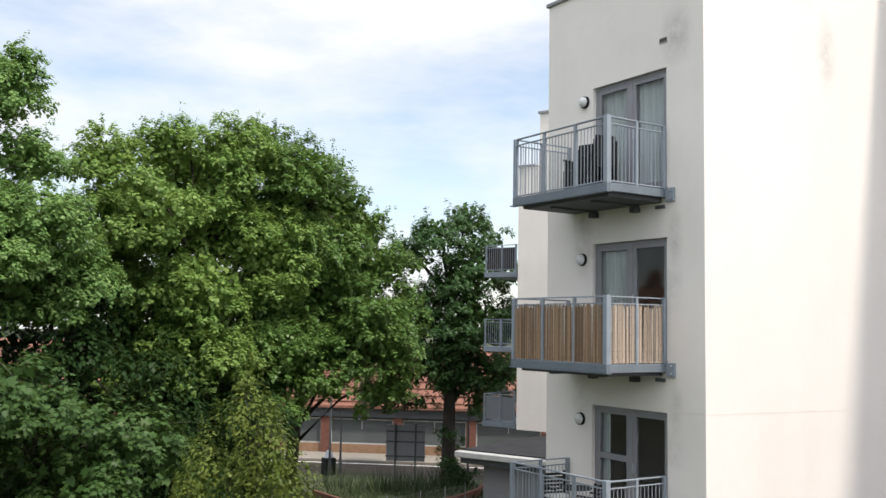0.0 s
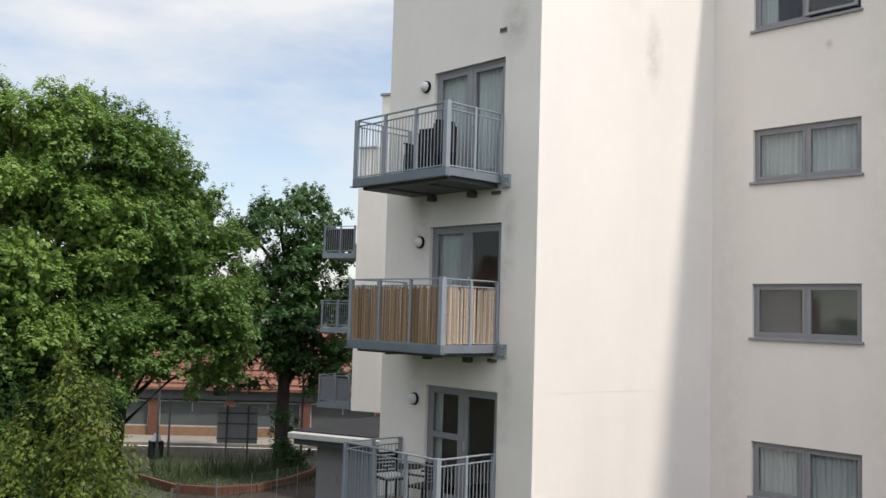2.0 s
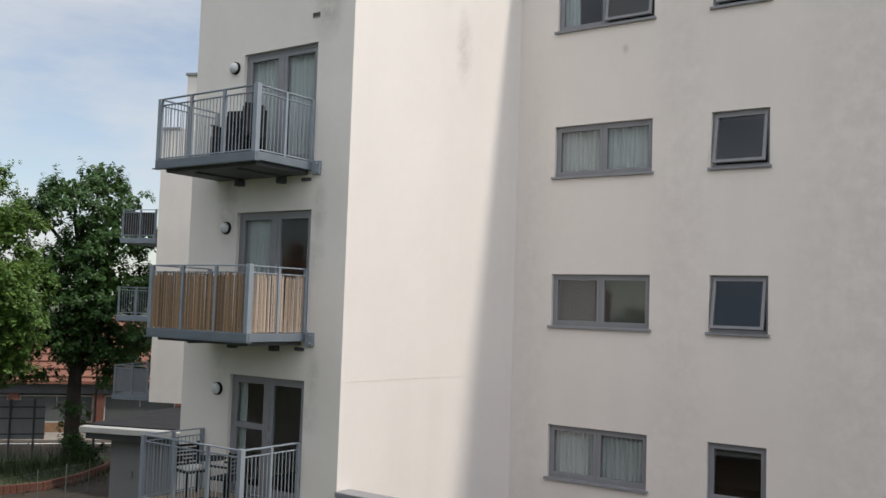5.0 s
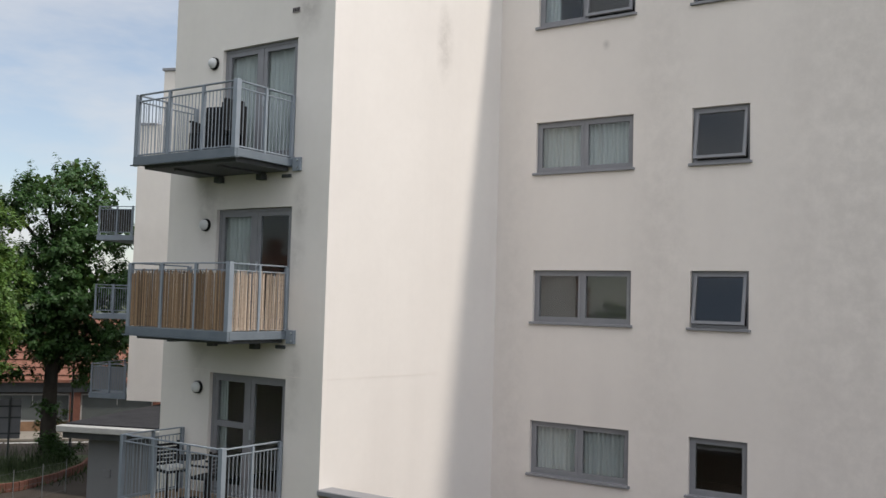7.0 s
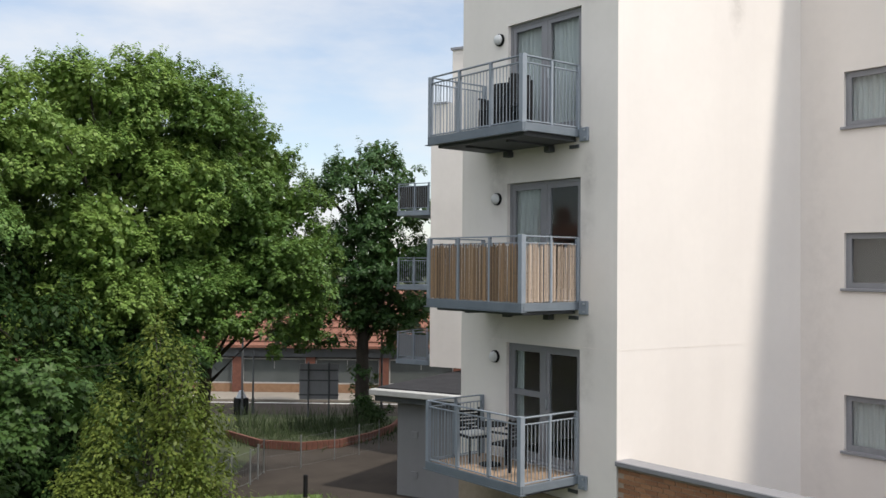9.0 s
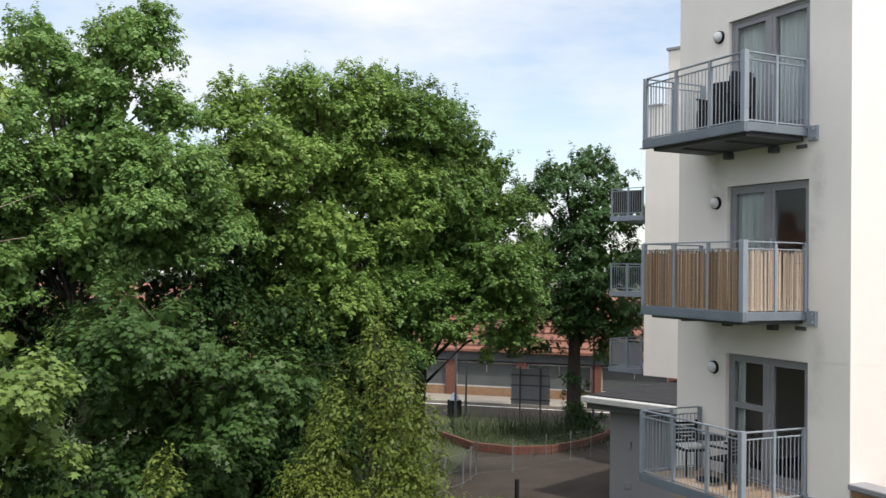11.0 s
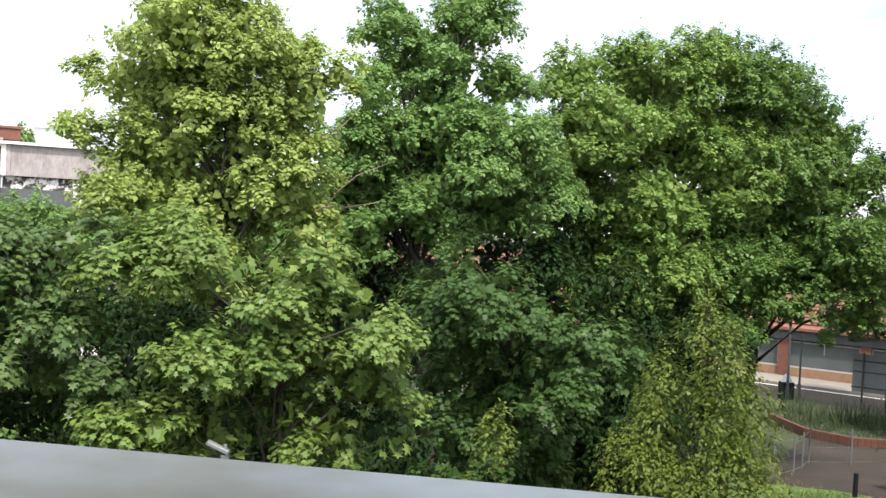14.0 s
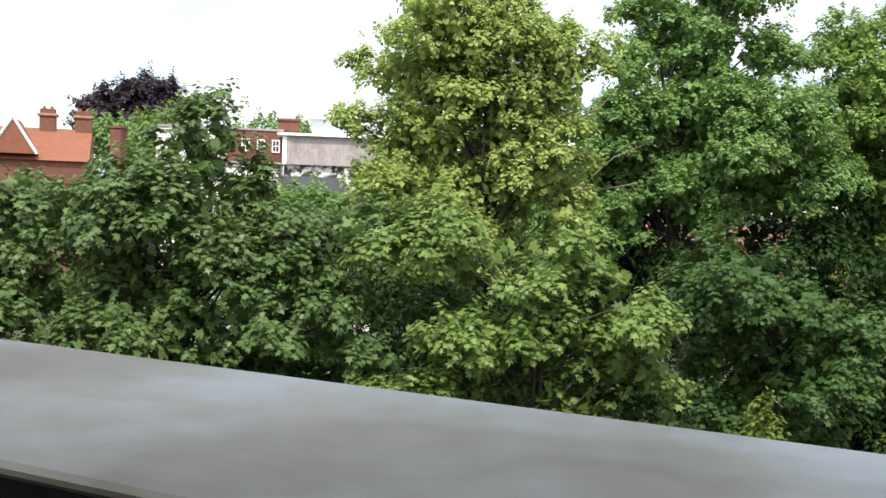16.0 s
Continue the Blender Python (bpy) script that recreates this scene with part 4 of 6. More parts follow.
for z, y in ((10.58, 12.95), (7.63, 13.0), (4.72, 13.03)):
    root = thing("wall_lamp", "round bulkhead lamp with a frosted glass and a dark rim", "lamp", pose(XA, y, z, 0, -90, 0), "wall lamps beside the balcony doors")
    part("base", cyl((0, 0, 0.002), (0, 0, 0.05), 0.115, 0.11, 22), M["black"], root)
    bm = bmesh.new()
    bmesh.ops.create_uvsphere(bm, u_segments=20, v_segments=10, radius=0.097, matrix=Matrix.Translation((0, 0, 0.055)) @ Matrix.Diagonal((1, 1, 0.8, 1)))
    part("shade", bm, M["lamp_glass"], root, "frosted glass shade", True)

root = thing("wall_vent", "small white louvred vent in the rendered wall", "vent", pose(XA, 11.06, 11.23))
part("plate", box((-0.012, -0.17, 0), (-0.002, 0.0, 0.09)), M["panel"], root)
for i in range(4):
    part("slot", box((-0.02, -0.155 + i * 0.04, 0.02), (-0.0125, -0.135 + i * 0.04, 0.075)), M["black"], root, "dark slot")
for z in (8.42, 5.53, 2.62):
    root = thing("air_brick", "small dark grey vent below the balcony", "vent", pose(XA, 11.1, z), "small vents")
    part("plate", box((-0.03, -0.16, -0.03), (-0.002, 0.06, 0.03), 0.006), M["steel_dark"], root)


def garden_chair(name, label, m, mat, slats, cushion=False):
    root = thing(name, label, "chair", m, "balcony chairs")
    part("seat", box((-0.24, -0.23, 0.42), (0.24, 0.23, 0.455), 0.01), M[mat], root)
    for x in (-0.22, 0.22):
        for y in (-0.21, 0.21):
            part("leg", box((x - 0.018, y - 0.018, 0.0), (x + 0.018, y + 0.018, 0.419 if y < 0 else 0.9), 0.003), M[mat], root)
        part("armrest", box((x - 0.03, -0.23, 0.63), (x + 0.03, 0.185, 0.66), 0.006), M[mat], root)
    if slats:
        for i in range(6):
            part("slat", box((-0.19, 0.2, 0.5 + i * 0.065), (0.19, 0.222, 0.54 + i * 0.065), 0.003), M[mat], root)
    else:
        part("backrest", box((-0.2, 0.185, 0.458), (0.2, 0.235, 0.98), 0.015), M[mat], root)
        for x in (-0.22, 0.22):
            part("side_panel", box((x - 0.012, -0.19, 0.05), (x + 0.012, 0.19, 0.628), 0.004), M[mat], root)
        part("front_panel", box((-0.2, -0.215, 0.05), (0.2, -0.195, 0.418), 0.004), M[mat], root)
    if cushion:
        part("cushion", box((-0.2, -0.2, 0.458), (0.2, 0.18, 0.51), 0.015), M["white"], root, "white seat cushion")
    return root


garden_chair("wicker_chair", "black wicker chair on the upper balcony", pose(11.0, 11.95, 8.69 + 0.01, 0, 0, 170), "black", False)
garden_chair("wicker_chair", "black wicker chair on the upper balcony", pose(11.05, 12.45, 8.69 + 0.01, 0, 0, -75), "black", False)
garden_chair("metal_chair", "black metal garden chair with a white cushion", pose(11.0, 12.95, 2.89 + 0.01, 0, 0, -10), "black", True, True)
garden_chair("metal_chair", "black slatted metal garden chair", pose(10.95, 12.0, 2.89 + 0.01, 0, 0, 190), "black", True)
table = thing("bistro_table", "small round black metal table on the balcony", "table", pose(10.95, 12.45, 2.89 + 0.01))
part("tabletop", cyl((0, 0, 0.7), (0, 0, 0.72), 0.28, seg=20), M["black"], table)
part("stem", cyl((0, 0, 0.02), (0, 0, 0.7), 0.02, seg=8), M["black"], table)
part("foot", cyl((0, 0, 0.0), (0, 0, 0.02), 0.2, seg=16), M["black"], table)

# ---- the far wing ----
EU = Vector((0.375, -0.927, 0))   # along its front
EV = Vector((0.927, 0.375, 0))    # away from the viewpoint


def wing(o, a, b, z):
    p = Vector(o) + EU * a + EV * b
    return (p.x, p.y, z)


def wing_box(o, a0, a1, b0, b1, z0, z1, bevel=0.0):
    m = Matrix.Translation(o) @ Matrix.Rotation(math.atan2(EU.y, EU.x), 4, "Z")
    return box((a0, b0, z0), (a1, b1, z1), bevel, None, m)


W0 = (22.03, 28.59, 0)
annex = thing("far_wing", "cream rendered block of flats behind the balconies", "building", None)
part("wall", wing_box(W0, 0, 9, 0, 9, 2.5, 12.6), M["stucco"], annex)
part("upper_wall", wing_box(W0, 0.76, 9, 0.3, 9, 12.604, 14.7), M["stucco"], annex)
part("coping", wing_box(W0, -0.05, 0.74, -0.05, 9.05, 12.604, 12.68), M["frame"], annex, "grey coping")
part("upper_coping", wing_box(W0, 0.7, 9, 0.24, 9.05, 14.704, 14.8), M["frame"], annex, "grey coping")
part("ground_floor", wing_box((18.14, 25.25, 0), 0, 9, 0, 12, GZ, 1.93), M["stucco_grey"], annex, "grey rendered ground floor")
# White fascia; its grey tone paints the shadow that falls on it.
part("fascia", wing_box((17.46, 25.73, 0), 0, 10, -0.25, 0.1, 2.13, 2.32, 0.02), M["fascia"], annex, "white fascia board")
part("soffit_band", wing_box((17.46, 25.73, 0), 0.15, 10, -0.1, 0.12, 1.935, 2.125), M["steel_dark"], annex, "dark soffit band")
part("canopy_roof", wing_box((17.46, 25.73, 0), 0.1, 10, 0.104, 12, 2.05, 2.36), M["membrane"], annex, "dark felt roof")
for zv in (0.75, -0.55):
    part("wall_box", wing_box((18.14, 25.25, 0), 0.55, 0.8, -0.05, -0.002, zv, zv + 0.2), M["frame"], annex, "small grey box")


def far_balcony(z, kind):
    root = thing("far_balcony", {"bars": "grey steel balcony with vertical bars on the far wing", "reed": "grey steel balcony with dark reed screening on the far wing",
                                 "sheet": "grey steel balcony wrapped in pale sheeting on the far wing"}[kind], "balcony", None, "balconies on the far wing")
    o = (22.18, 30.97, 0)
    part("floor_plate", wing_box(o, -0.05, 1.5, 0, 2.4, z - 0.2, z, 0.01), M["steel"], root)
    for a, b in ((0.0, 0.03), (0.75, 0.03), (1.4, 0.03), (0.0, 1.2), (0.0, 2.35)):
        part("post", wing_box(o, a, a + 0.06, b - 0.03, b + 0.03, z, z + 1.12), M["steel"], root)
    for zz in (1.08, 0.97, 0.1):
        part("rail", wing_box(o, 0.062, 1.5, 0.02, 0.05, z + zz, z + zz + 0.03), M["steel"], root)
        part("rail", wing_box(o, 0.02, 0.05, 0.062, 2.31, z + zz, z + zz + 0.03), M["steel"], root)
    for i in range(1, 14):
        part("baluster", wing_box(o, 0.06 + i * 0.1, 0.075 + i * 0.1, 0.026, 0.042, z + 0.132, z + 0.968), M["steel"], root)
    if kind != "bars":
        part("screen", wing_box(o, 0.07, 1.4, 0.06, 0.075, z + 0.1, z + 1.0), M["bark" if kind == "reed" else "stucco_grey"], root)
    return root


far_balcony(8.6, "reed")
far_balcony(5.6, "bars")
far_balcony(2.6, "sheet")


# ---- shop across the street ----
shop = thing("shop", "low brick shop with white framed windows and an orange tiled roof", "shop")
SM = Matrix.Rotation(math.atan2(RU.y, RU.x), 4, "Z")


def sbox(s0, s1, v0, v1, z0, z1, bevel=0.0):
    return box((s0, v0, z0), (s1, v1, z1), bevel, None, SM)


BAY = 4.3
for i in range(-14, 4):
    s = -4.9 + i * BAY
    part("dwarf_wall", sbox(s, s + BAY - 0.55, 54.3, 54.6, GZ, GZ + 0.62), M["brick_tan"], shop, "tan brick dwarf wall")
    part("pier", sbox(s + BAY - 0.547, s + BAY - 0.003, 54.15, 54.65, GZ, GZ + 2.2, 0.01), M["brick_red"], shop, "brick pier")
    w = part("window", sbox(s + 0.05, s + BAY - 0.6, 54.42, 54.45, GZ + 0.7, GZ + 2.05), M["shop_glass"], shop, "shop window glass with a painted grey reflection tone")
    bm = bmesh.new()
    frame_bm(s + 0.003, GZ + 0.623, s + BAY - 0.552, GZ + 2.1, 54.36, 54.5, 0.07, bm)
    bmesh.ops.transform(bm, matrix=SM, verts=bm.verts)
    part("frame", bm, M["fascia"], w, "white window frame")
    part("glazing_bar", sbox(s + BAY / 2 - 0.3, s + BAY / 2 - 0.26, 54.38, 54.48, GZ + 1.5, GZ + 2.03), M["fascia"], w, "white glazing bar")
part("fascia", sbox(-66, 12.3, 54.1, 54.35, GZ + 2.205, GZ + 2.85, 0.01), M["steel_dark"], shop, "dark fascia board")
part("back_wall", sbox(-66, 12.3, 58.5, 58.7, GZ, GZ + 3), M["room"], shop)
part("floor", sbox(-66, 12.3, 54.66, 58.49, GZ, GZ + 0.1), M["room"], shop)
bm = bmesh.new()
for (v0, z0), (v1, z1) in (((53.8, GZ + 2.9), (58.6, GZ + 6.3)), ((63.4, GZ + 2.9), (58.6, GZ + 6.3))):
    vs = [SM @ Vector(p) for p in ((-66, v0, z0), (12.4, v0, z0), (12.4, v1, z1), (-66, v1, z1))]
    lo = [v - Vector((0, 0, 0.15)) for v in vs]
    a, b = [bm.verts.new(v) for v in vs], [bm.verts.new(v) for v in lo]
    bm.faces.new(a)
    bm.faces.new(b[::-1])
    for k in range(4):
        bm.faces.new((a[k], b[k], b[(k + 1) % 4], a[(k + 1) % 4]))
part("roof", bm, M["tile"], shop, "orange tiled roof")
bm = bmesh.new()
for i in range(60):
    for row in range(9):
        f = (row + 0.5) / 9
        sbx = sbox(-20 + i * 0.54, -20 + i * 0.54 + 0.52, 53.75 + 4.8 * f, 53.75 + 4.8 * f + 0.6, GZ + 2.93 + 3.4 * f, GZ + 2.97 + 3.4 * f)
        join(bm, sbx)
tagged(part("roof_tile", bm, M["tile"], shop, "courses of orange tiles"), "", "", "", "stuff")

# planted bed with a brick kerb, and what stands in it
BED = [(18.0, 37.8), (18.15, 34.9), (19.2, 33.5), (20.8, 33.1), (22.8, 33.7), (24.7, 34.8), (25.8, 35.9), road_pt(-1.2, 46.0), road_pt(-15.0, 46.0), (14.5, 42.0)]
sheet("planting_bed", BED, GZ, GZ + 0.16, "grass", "planted bed of rough grass and weeds", "bed")
kerb = thing("kerb", "low curved red brick kerb round the planted bed", "kerb", None, "", "structure")
for (ax, ay), (bx, by) in zip(BED[:6], BED[1:7]):
    d = math.hypot(bx - ax, by - ay)
    n = max(1, round(d / 0.235))
    for i in range(n):
        f = (i + 0.5) / n
        ob = part("brick", box((-d / n / 2 + 0.006, -0.06, GZ + 0.02), (d / n / 2 - 0.006, 0.06, GZ + 0.36), 0.008), M["brick_red"], kerb)
        ob.matrix_world = pose(ax + (bx - ax) * f, ay + (by - ay) * f, 0, 0, 0, math.degrees(math.atan2(by - ay, bx - ax)))


def blades(name, label, spots, n, h, seed, mat="blade", w=0.02):
    rng = np.random.default_rng(seed)
    c = np.array(spots)[rng.integers(0, len(spots), n)]
    p = c[:, :2] + rng.normal(size=(n, 2)) * c[:, 2:3]
    z = np.full(n, GZ + 0.05)
    hh = h * rng.uniform(0.35, 1.1, n)
    a = rng.uniform(0, 2 * math.pi, n)
    lean = rng.normal(size=(n, 2)) * 0.28 * hh[:, None]
    u = np.stack([np.cos(a), np.sin(a)], 1) * w
    v = np.zeros((n, 3, 3))
    v[:, 0, :2], v[:, 0, 2] = p - u, z
    v[:, 1, :2], v[:, 1, 2] = p + u, z
    v[:, 2, :2], v[:, 2, 2] = p + lean, z + hh
    me = bpy.data.meshes.new(name)
    me.from_pydata(v.reshape(-1, 3).tolist(), [], np.arange(n * 3).reshape(-1, 3).tolist())
    me.materials.append(M[mat])
    return tagged(new(name, me), label, "grass", "", "stuff")


blades("tall_grass", "tall rough grass growing in the planted bed", [(20.8, 37.5, 0.7), (22.2, 36.7, 0.7), (19.6, 38.8, 0.8), (23.8, 36.4, 0.6)], 900, 1.2, 5)
blades("bed_grass", "short rough grass and weeds in the planted bed", [(20.5, 35.6, 1.0), (22.5, 35.4, 1.0), (19.3, 37.0, 0.9), (24.2, 36.0, 0.8)], 7000, 0.3, 6)
blades("lawn_grass", "short mown lawn grass", [(12.0, 25.0, 1.0), (13.8, 25.7, 0.8), (14.8, 25.8, 0.5), (11, 24.0, 0.8)], 9000, 0.12, 7, "lawn_blade")

sign = thing("sign_board", "back of a grey metal sign board on two posts", "sign", pose(23.7, 39.6, GZ, 0, 0, math.degrees(math.atan2(-0.62, 0.78))))
part("board", box((-0.95, -0.02, 1.0), (0.95, 0.02, 2.75), 0.008), M["frame"], sign)
for x in (-0.5, 0.5):
    part("post", cyl((x, -0.07, -0.05), (x, -0.07, 2.85), 0.045, seg=10), M["steel_dark"], sign, "dark steel post")
for z in (1.2, 1.9, 2.4):
    part("batten", box((-0.98, -0.045, z), (0.98, -0.021, z + 0.07)), M["steel_dark"], sign, "dark steel batten")

bollard = thing("bollard", "black metal bollard beside the drive", "bollard", pose(15.34, 26.4, GZ))
part("post", cyl((0, 0, -0.05), (0, 0, 0.78), 0.075, 0.07, 14), M["black"], bollard)
part("cap", cyl((0, 0, 0.78), (0, 0, 0.83), 0.085, 0.06, 14), M["black"], bollard)
part("collar", cyl((0, 0, 0.02), (0, 0, 0.1), 0.16, 0.14, 14), M["paving"], bollard, "pale concrete collar")

bin_ = thing("litter_bin", "black litter bin with a tapered pale top", "bin", pose(21.0, 42.5, GZ + 0.03))
part("body", box((-0.28, -0.28, 0), (0.28, 0.28, 0.95), 0.03), M["black"], bin_)
part("lid", cyl((0, 0, 0.95), (0, 0, 1.3), 0.3, 0.12, 4), M["galv"], bin_, "tapered pale metal lid")
for (x, y), h in (((26.1, 37.7), 6.5), ((22.0, 43.2), 3.2), ((20.9, 42.2), 8.0)):
    p = thing("street_pole", "slim dark metal pole beside the street", "pole", pose(x, y, GZ))
    part("shaft", cyl((0, 0, -0.05), (0, 0, h), 0.06, 0.04, 10), M["steel_dark"], p)
    part("base", cyl((0, 0, 0), (0, 0, 0.8), 0.09, 0.08, 10), M["steel_dark"], p)

# wire fence along the drive
fence = thing("wire_fence", "low galvanised wire mesh fence with thin posts along the drive", "fence")
FP = [(11.6, 26.9), (12.8, 27.9), (13.88, 28.74), (14.89, 29.38), (15.47, 29.94), (16.07, 30.65), (17.6, 30.65), (19.32, 31.06), (20.66, 31.38), (21.83, 31.68)]
for i, (x, y) in enumerate(FP):
    part("post", cyl((x, y, GZ - 0.05), (x, y, GZ + 1.25), 0.03 if i < 7 else 0.018, seg=8), M["wire"], fence)
for (ax, ay), (bx, by) in zip(FP, FP[1:]):
    for zz in (0.1, 0.6, 1.15):
        part("rail", cyl((ax, ay, GZ + zz), (bx, by, GZ + zz), 0.008 if zz != 0.6 and ax < 16 else 0.003, seg=6), M["wire"], fence)
    bm = bmesh.new()
    n = int(math.hypot(bx - ax, by - ay) / 0.1)
    for i in range(1, n):
        f = i / n
        cyl((ax + (bx - ax) * f, ay + (by - ay) * f, GZ + 0.1), (ax + (bx - ax) * f, ay + (by - ay) * f, GZ + 1.15), 0.0025 if ax < 16 else 0.0015, seg=4, bm=bm)
    part("mesh_panel", bm, M["wire"], fence)

# ---- far houses ----
far_house = thing("far_brick_house", "red brick house with white sash windows and a flat parapet", "house")
FU = math.degrees(math.atan2(1.03, 2.67))
HM = pose(-23.0, 55.5, 0, 0, 0, FU)
part("wall", box((-0.6, 0, GZ), (2.9, 8, 10.2), 0, None, HM), M["brick_red"], far_house)
part("band", box((-0.65, -0.06, 7.3), (2.88, -0.003, 7.55), 0, None, HM), M["panel"], far_house, "pale stone band")
part("coping", box((-0.65, -0.08, 10.203), (2.9, 8.05, 10.33), 0, None, HM), M["panel"], far_house, "pale coping")
for x in (0.55, 1.5, 2.42):
    w = part("window", box((x - 0.2, -0.05, 8.92), (x + 0.2, -0.02, 9.6), 0, None, HM), M["glass"], far_house)
    bm = bmesh.new()
    frame_bm(x - 0.25, 8.86, x + 0.25, 9.66, -0.08, -0.004, 0.07, bm)
    box((x - 0.18, -0.08, 9.23), (x + 0.18, -0.03, 9.28), 0, bm)
    box((x - 0.02, -0.08, 8.93), (x + 0.02, -0.03, 9.229), 0, bm)
    box((x - 0.02, -0.08, 9.281), (x + 0.02, -0.03, 9.59), 0, bm)
    bmesh.ops.transform(bm, matrix=HM, verts=bm.verts)
    part("frame", bm, M["white"], w, "white sash frame")
ch = part("chimney", box((2.6, 1.5, 10.335), (3.9, 2.4, 11.0), 0.03, None, HM), M["brick_red"], far_house, "brick chimney")
part("chimney_cap", box((2.5, 1.4, 11.003), (4.0, 2.5, 11.15), 0.02, None, HM), M["brick_red"], ch)

pale_house = thing("far_white_house", "far white rendered house with a flat dark roof edge", "house", None, "far houses")
WM = pose(-30.5, 59.6, 0, 0, 0, FU)
part("wall", box((0, 0, GZ), (5.6, 6, 10.6), 0, None, WM), M["white_worn"], pale_house)
part("coping", box((-0.08, -0.08, 10.603), (5.68, 6.08, 10.75), 0, None, WM), M["frame"], pale_house, "grey roof edge")
hall = thing("panelled_hall", "grey pebbledashed hall with white corner posts and roof edge", "building")
PM = pose(-19.6, 54.4, 0, 0, 0, 17)
part("wall", box((0.5, 0, 8.1), (9, 6, 9.85), 0, None, PM), M["panel"], hall)
part("corner_post", box((0, -0.05, 8.1), (0.25, 6, 9.85), 0, None, PM), M["white"], hall, "white corner post")
part("corner_post", box((0.253, -0.06, 8.1), (0.497, 6, 9.85), 0, None, PM), M["panel"], hall, "grey corner post")
part("roof_edge", box((-0.3, -0.3, 9.853), (9.2, 6.2, 10.0), 0, None, PM), M["white"], hall, "white roof edge")
part("base_wall", box((0.1, 0.3, GZ), (9, 6, 8.097), 0, None, PM), M["peeling"], hall, "peeling white wall with black blotches")
ruin = thing("white_outbuilding", "weathered white outbuilding with peeling patches", "building")
QM = pose(-19.3, 48.3, 0, 0, 0, 17)
part("wall", box((-1.5, 0, GZ), (1.7, 3, 7.9), 0, None, QM), M["peeling"], ruin)
part("wall", box((1.703, 0.4, GZ), (5.2, 3, 7.3), 0, None, QM), M["steel_dark"], ruin, "dark shed front")
part("parapet", box((5.203, 0, GZ), (7.0, 3, 7.8), 0, None, QM), M["peeling"], ruin)
part("roof", box((-1.6, -0.1, 7.903), (1.75, 3.1, 8.0), 0, None, QM), M["panel"], ruin)
tank = thing("roof_tank", "pale galvanised water tank on the hall roof", "tank")
bm = bmesh.new()
bmesh.ops.create_cone(bm, cap_ends=True, segments=4, radius1=0.85, radius2=1.05, depth=1.0, matrix=pose(-18.0, 57.2, 10.495, 0, 0, 17 + 45))
part("body", bm, M["galv"], tank)
part("rim", box((-0.78, -0.78, 10.998), (0.78, 0.78, 11.07), 0.01, None, pose(-18.0, 57.2, 0, 0, 0, 17)), M["galv"], tank)
part("body", box((4.2, 3, 10.0), (7.0, 5, 10.9), 0.02, None, PM), M["galv"], tank)


def terrace(o, turn, length, eaves, ridge, depth, chims, gable):
    root = thing("terraced_house", "far house with an orange tiled roof and brick chimneys", "house", None, "far houses")
    m = pose(*o, 0, 0, turn)
    part("wall", box((0, 0, GZ), (length, depth, eaves), 0, None, m), M["brick_red"], root)
    bm = bmesh.new()
    vs = [bm.verts.new(m @ Vector(p)) for p in ((-0.2, -0.3, eaves + 0.004), (length + 0.2, -0.3, eaves + 0.004), (length + 0.2, depth + 0.3, eaves + 0.004), (-0.2, depth + 0.3, eaves + 0.004), (-0.2, depth / 2, ridge), (length + 0.2, depth / 2, ridge))]
    for f in ((0, 1, 5, 4), (1, 2, 5), (2, 3, 4, 5), (3, 0, 4), (0, 3, 2, 1)):
        bm.faces.new([vs[k] for k in f])
    part("roof", bm, M["tile_far"], root, "orange tiled roof")
    if gable is not None:
        top, half = ridge + 0.4, 1.5
        bm = bmesh.new()
        fr = [bm.verts.new(m @ Vector((gable + dx, -0.6, z))) for dx, z in ((-half, eaves + 0.4), (half, eaves + 0.4), (0, top))]
        bk = [bm.verts.new(m @ Vector((gable + dx, depth / 2, z))) for dx, z in ((-half, eaves + 0.4), (half, eaves + 0.4), (0, top))]
        for f in ((fr[0], fr[1], fr[2]), (bk[2], bk[1], bk[0]), (fr[1], bk[1], bk[2], fr[2]), (fr[0], fr[2], bk[2], bk[0]), (fr[0], bk[0], bk[1], fr[1])):
            bm.faces.new(f)
        g = part("cross_gable", bm, M["tile_far"], root, "orange tile-hung cross gable")
        for side in (-1, 1):
            a, b = m @ Vector((gable + side * half, -0.66, eaves + 0.4)), m @ Vector((gable, -0.66, top + 0.03))
            part("bargeboard", cyl(a, b, 0.1, seg=4), M["white"], g, "white bargeboard")
    for x, h in chims:
        yc = depth / 2
        c = part("chimney", box((x - 0.55, yc - 0.4, ridge - 1.0), (x + 0.55, yc + 0.4, ridge + h), 0.03, None, m), M["brick_red"], root, "brick chimney")
        part("corbel", box((x - 0.7, yc - 0.52, ridge + h + 0.003), (x + 0.7, yc + 0.52, ridge + h + 0.22), 0.05, None, m), M["brick_tan"], c, "tan brick corbel")
        part("cap", box((x - 0.52, yc - 0.38, ridge + h + 0.223), (x + 0.52, yc + 0.38, ridge + h + 0.55), 0.03, None, m), M["brick_red"], c)
        for k in (-0.25, 0.25):
            part("chimney_pot", cyl(m @ Vector((x + k, yc, ridge + h + 0.553)), m @ Vector((x + k, yc, ridge + h + 0.75)), 0.13, 0.1, 10), M["tile_far"], c, "clay chimney pot")
    return root


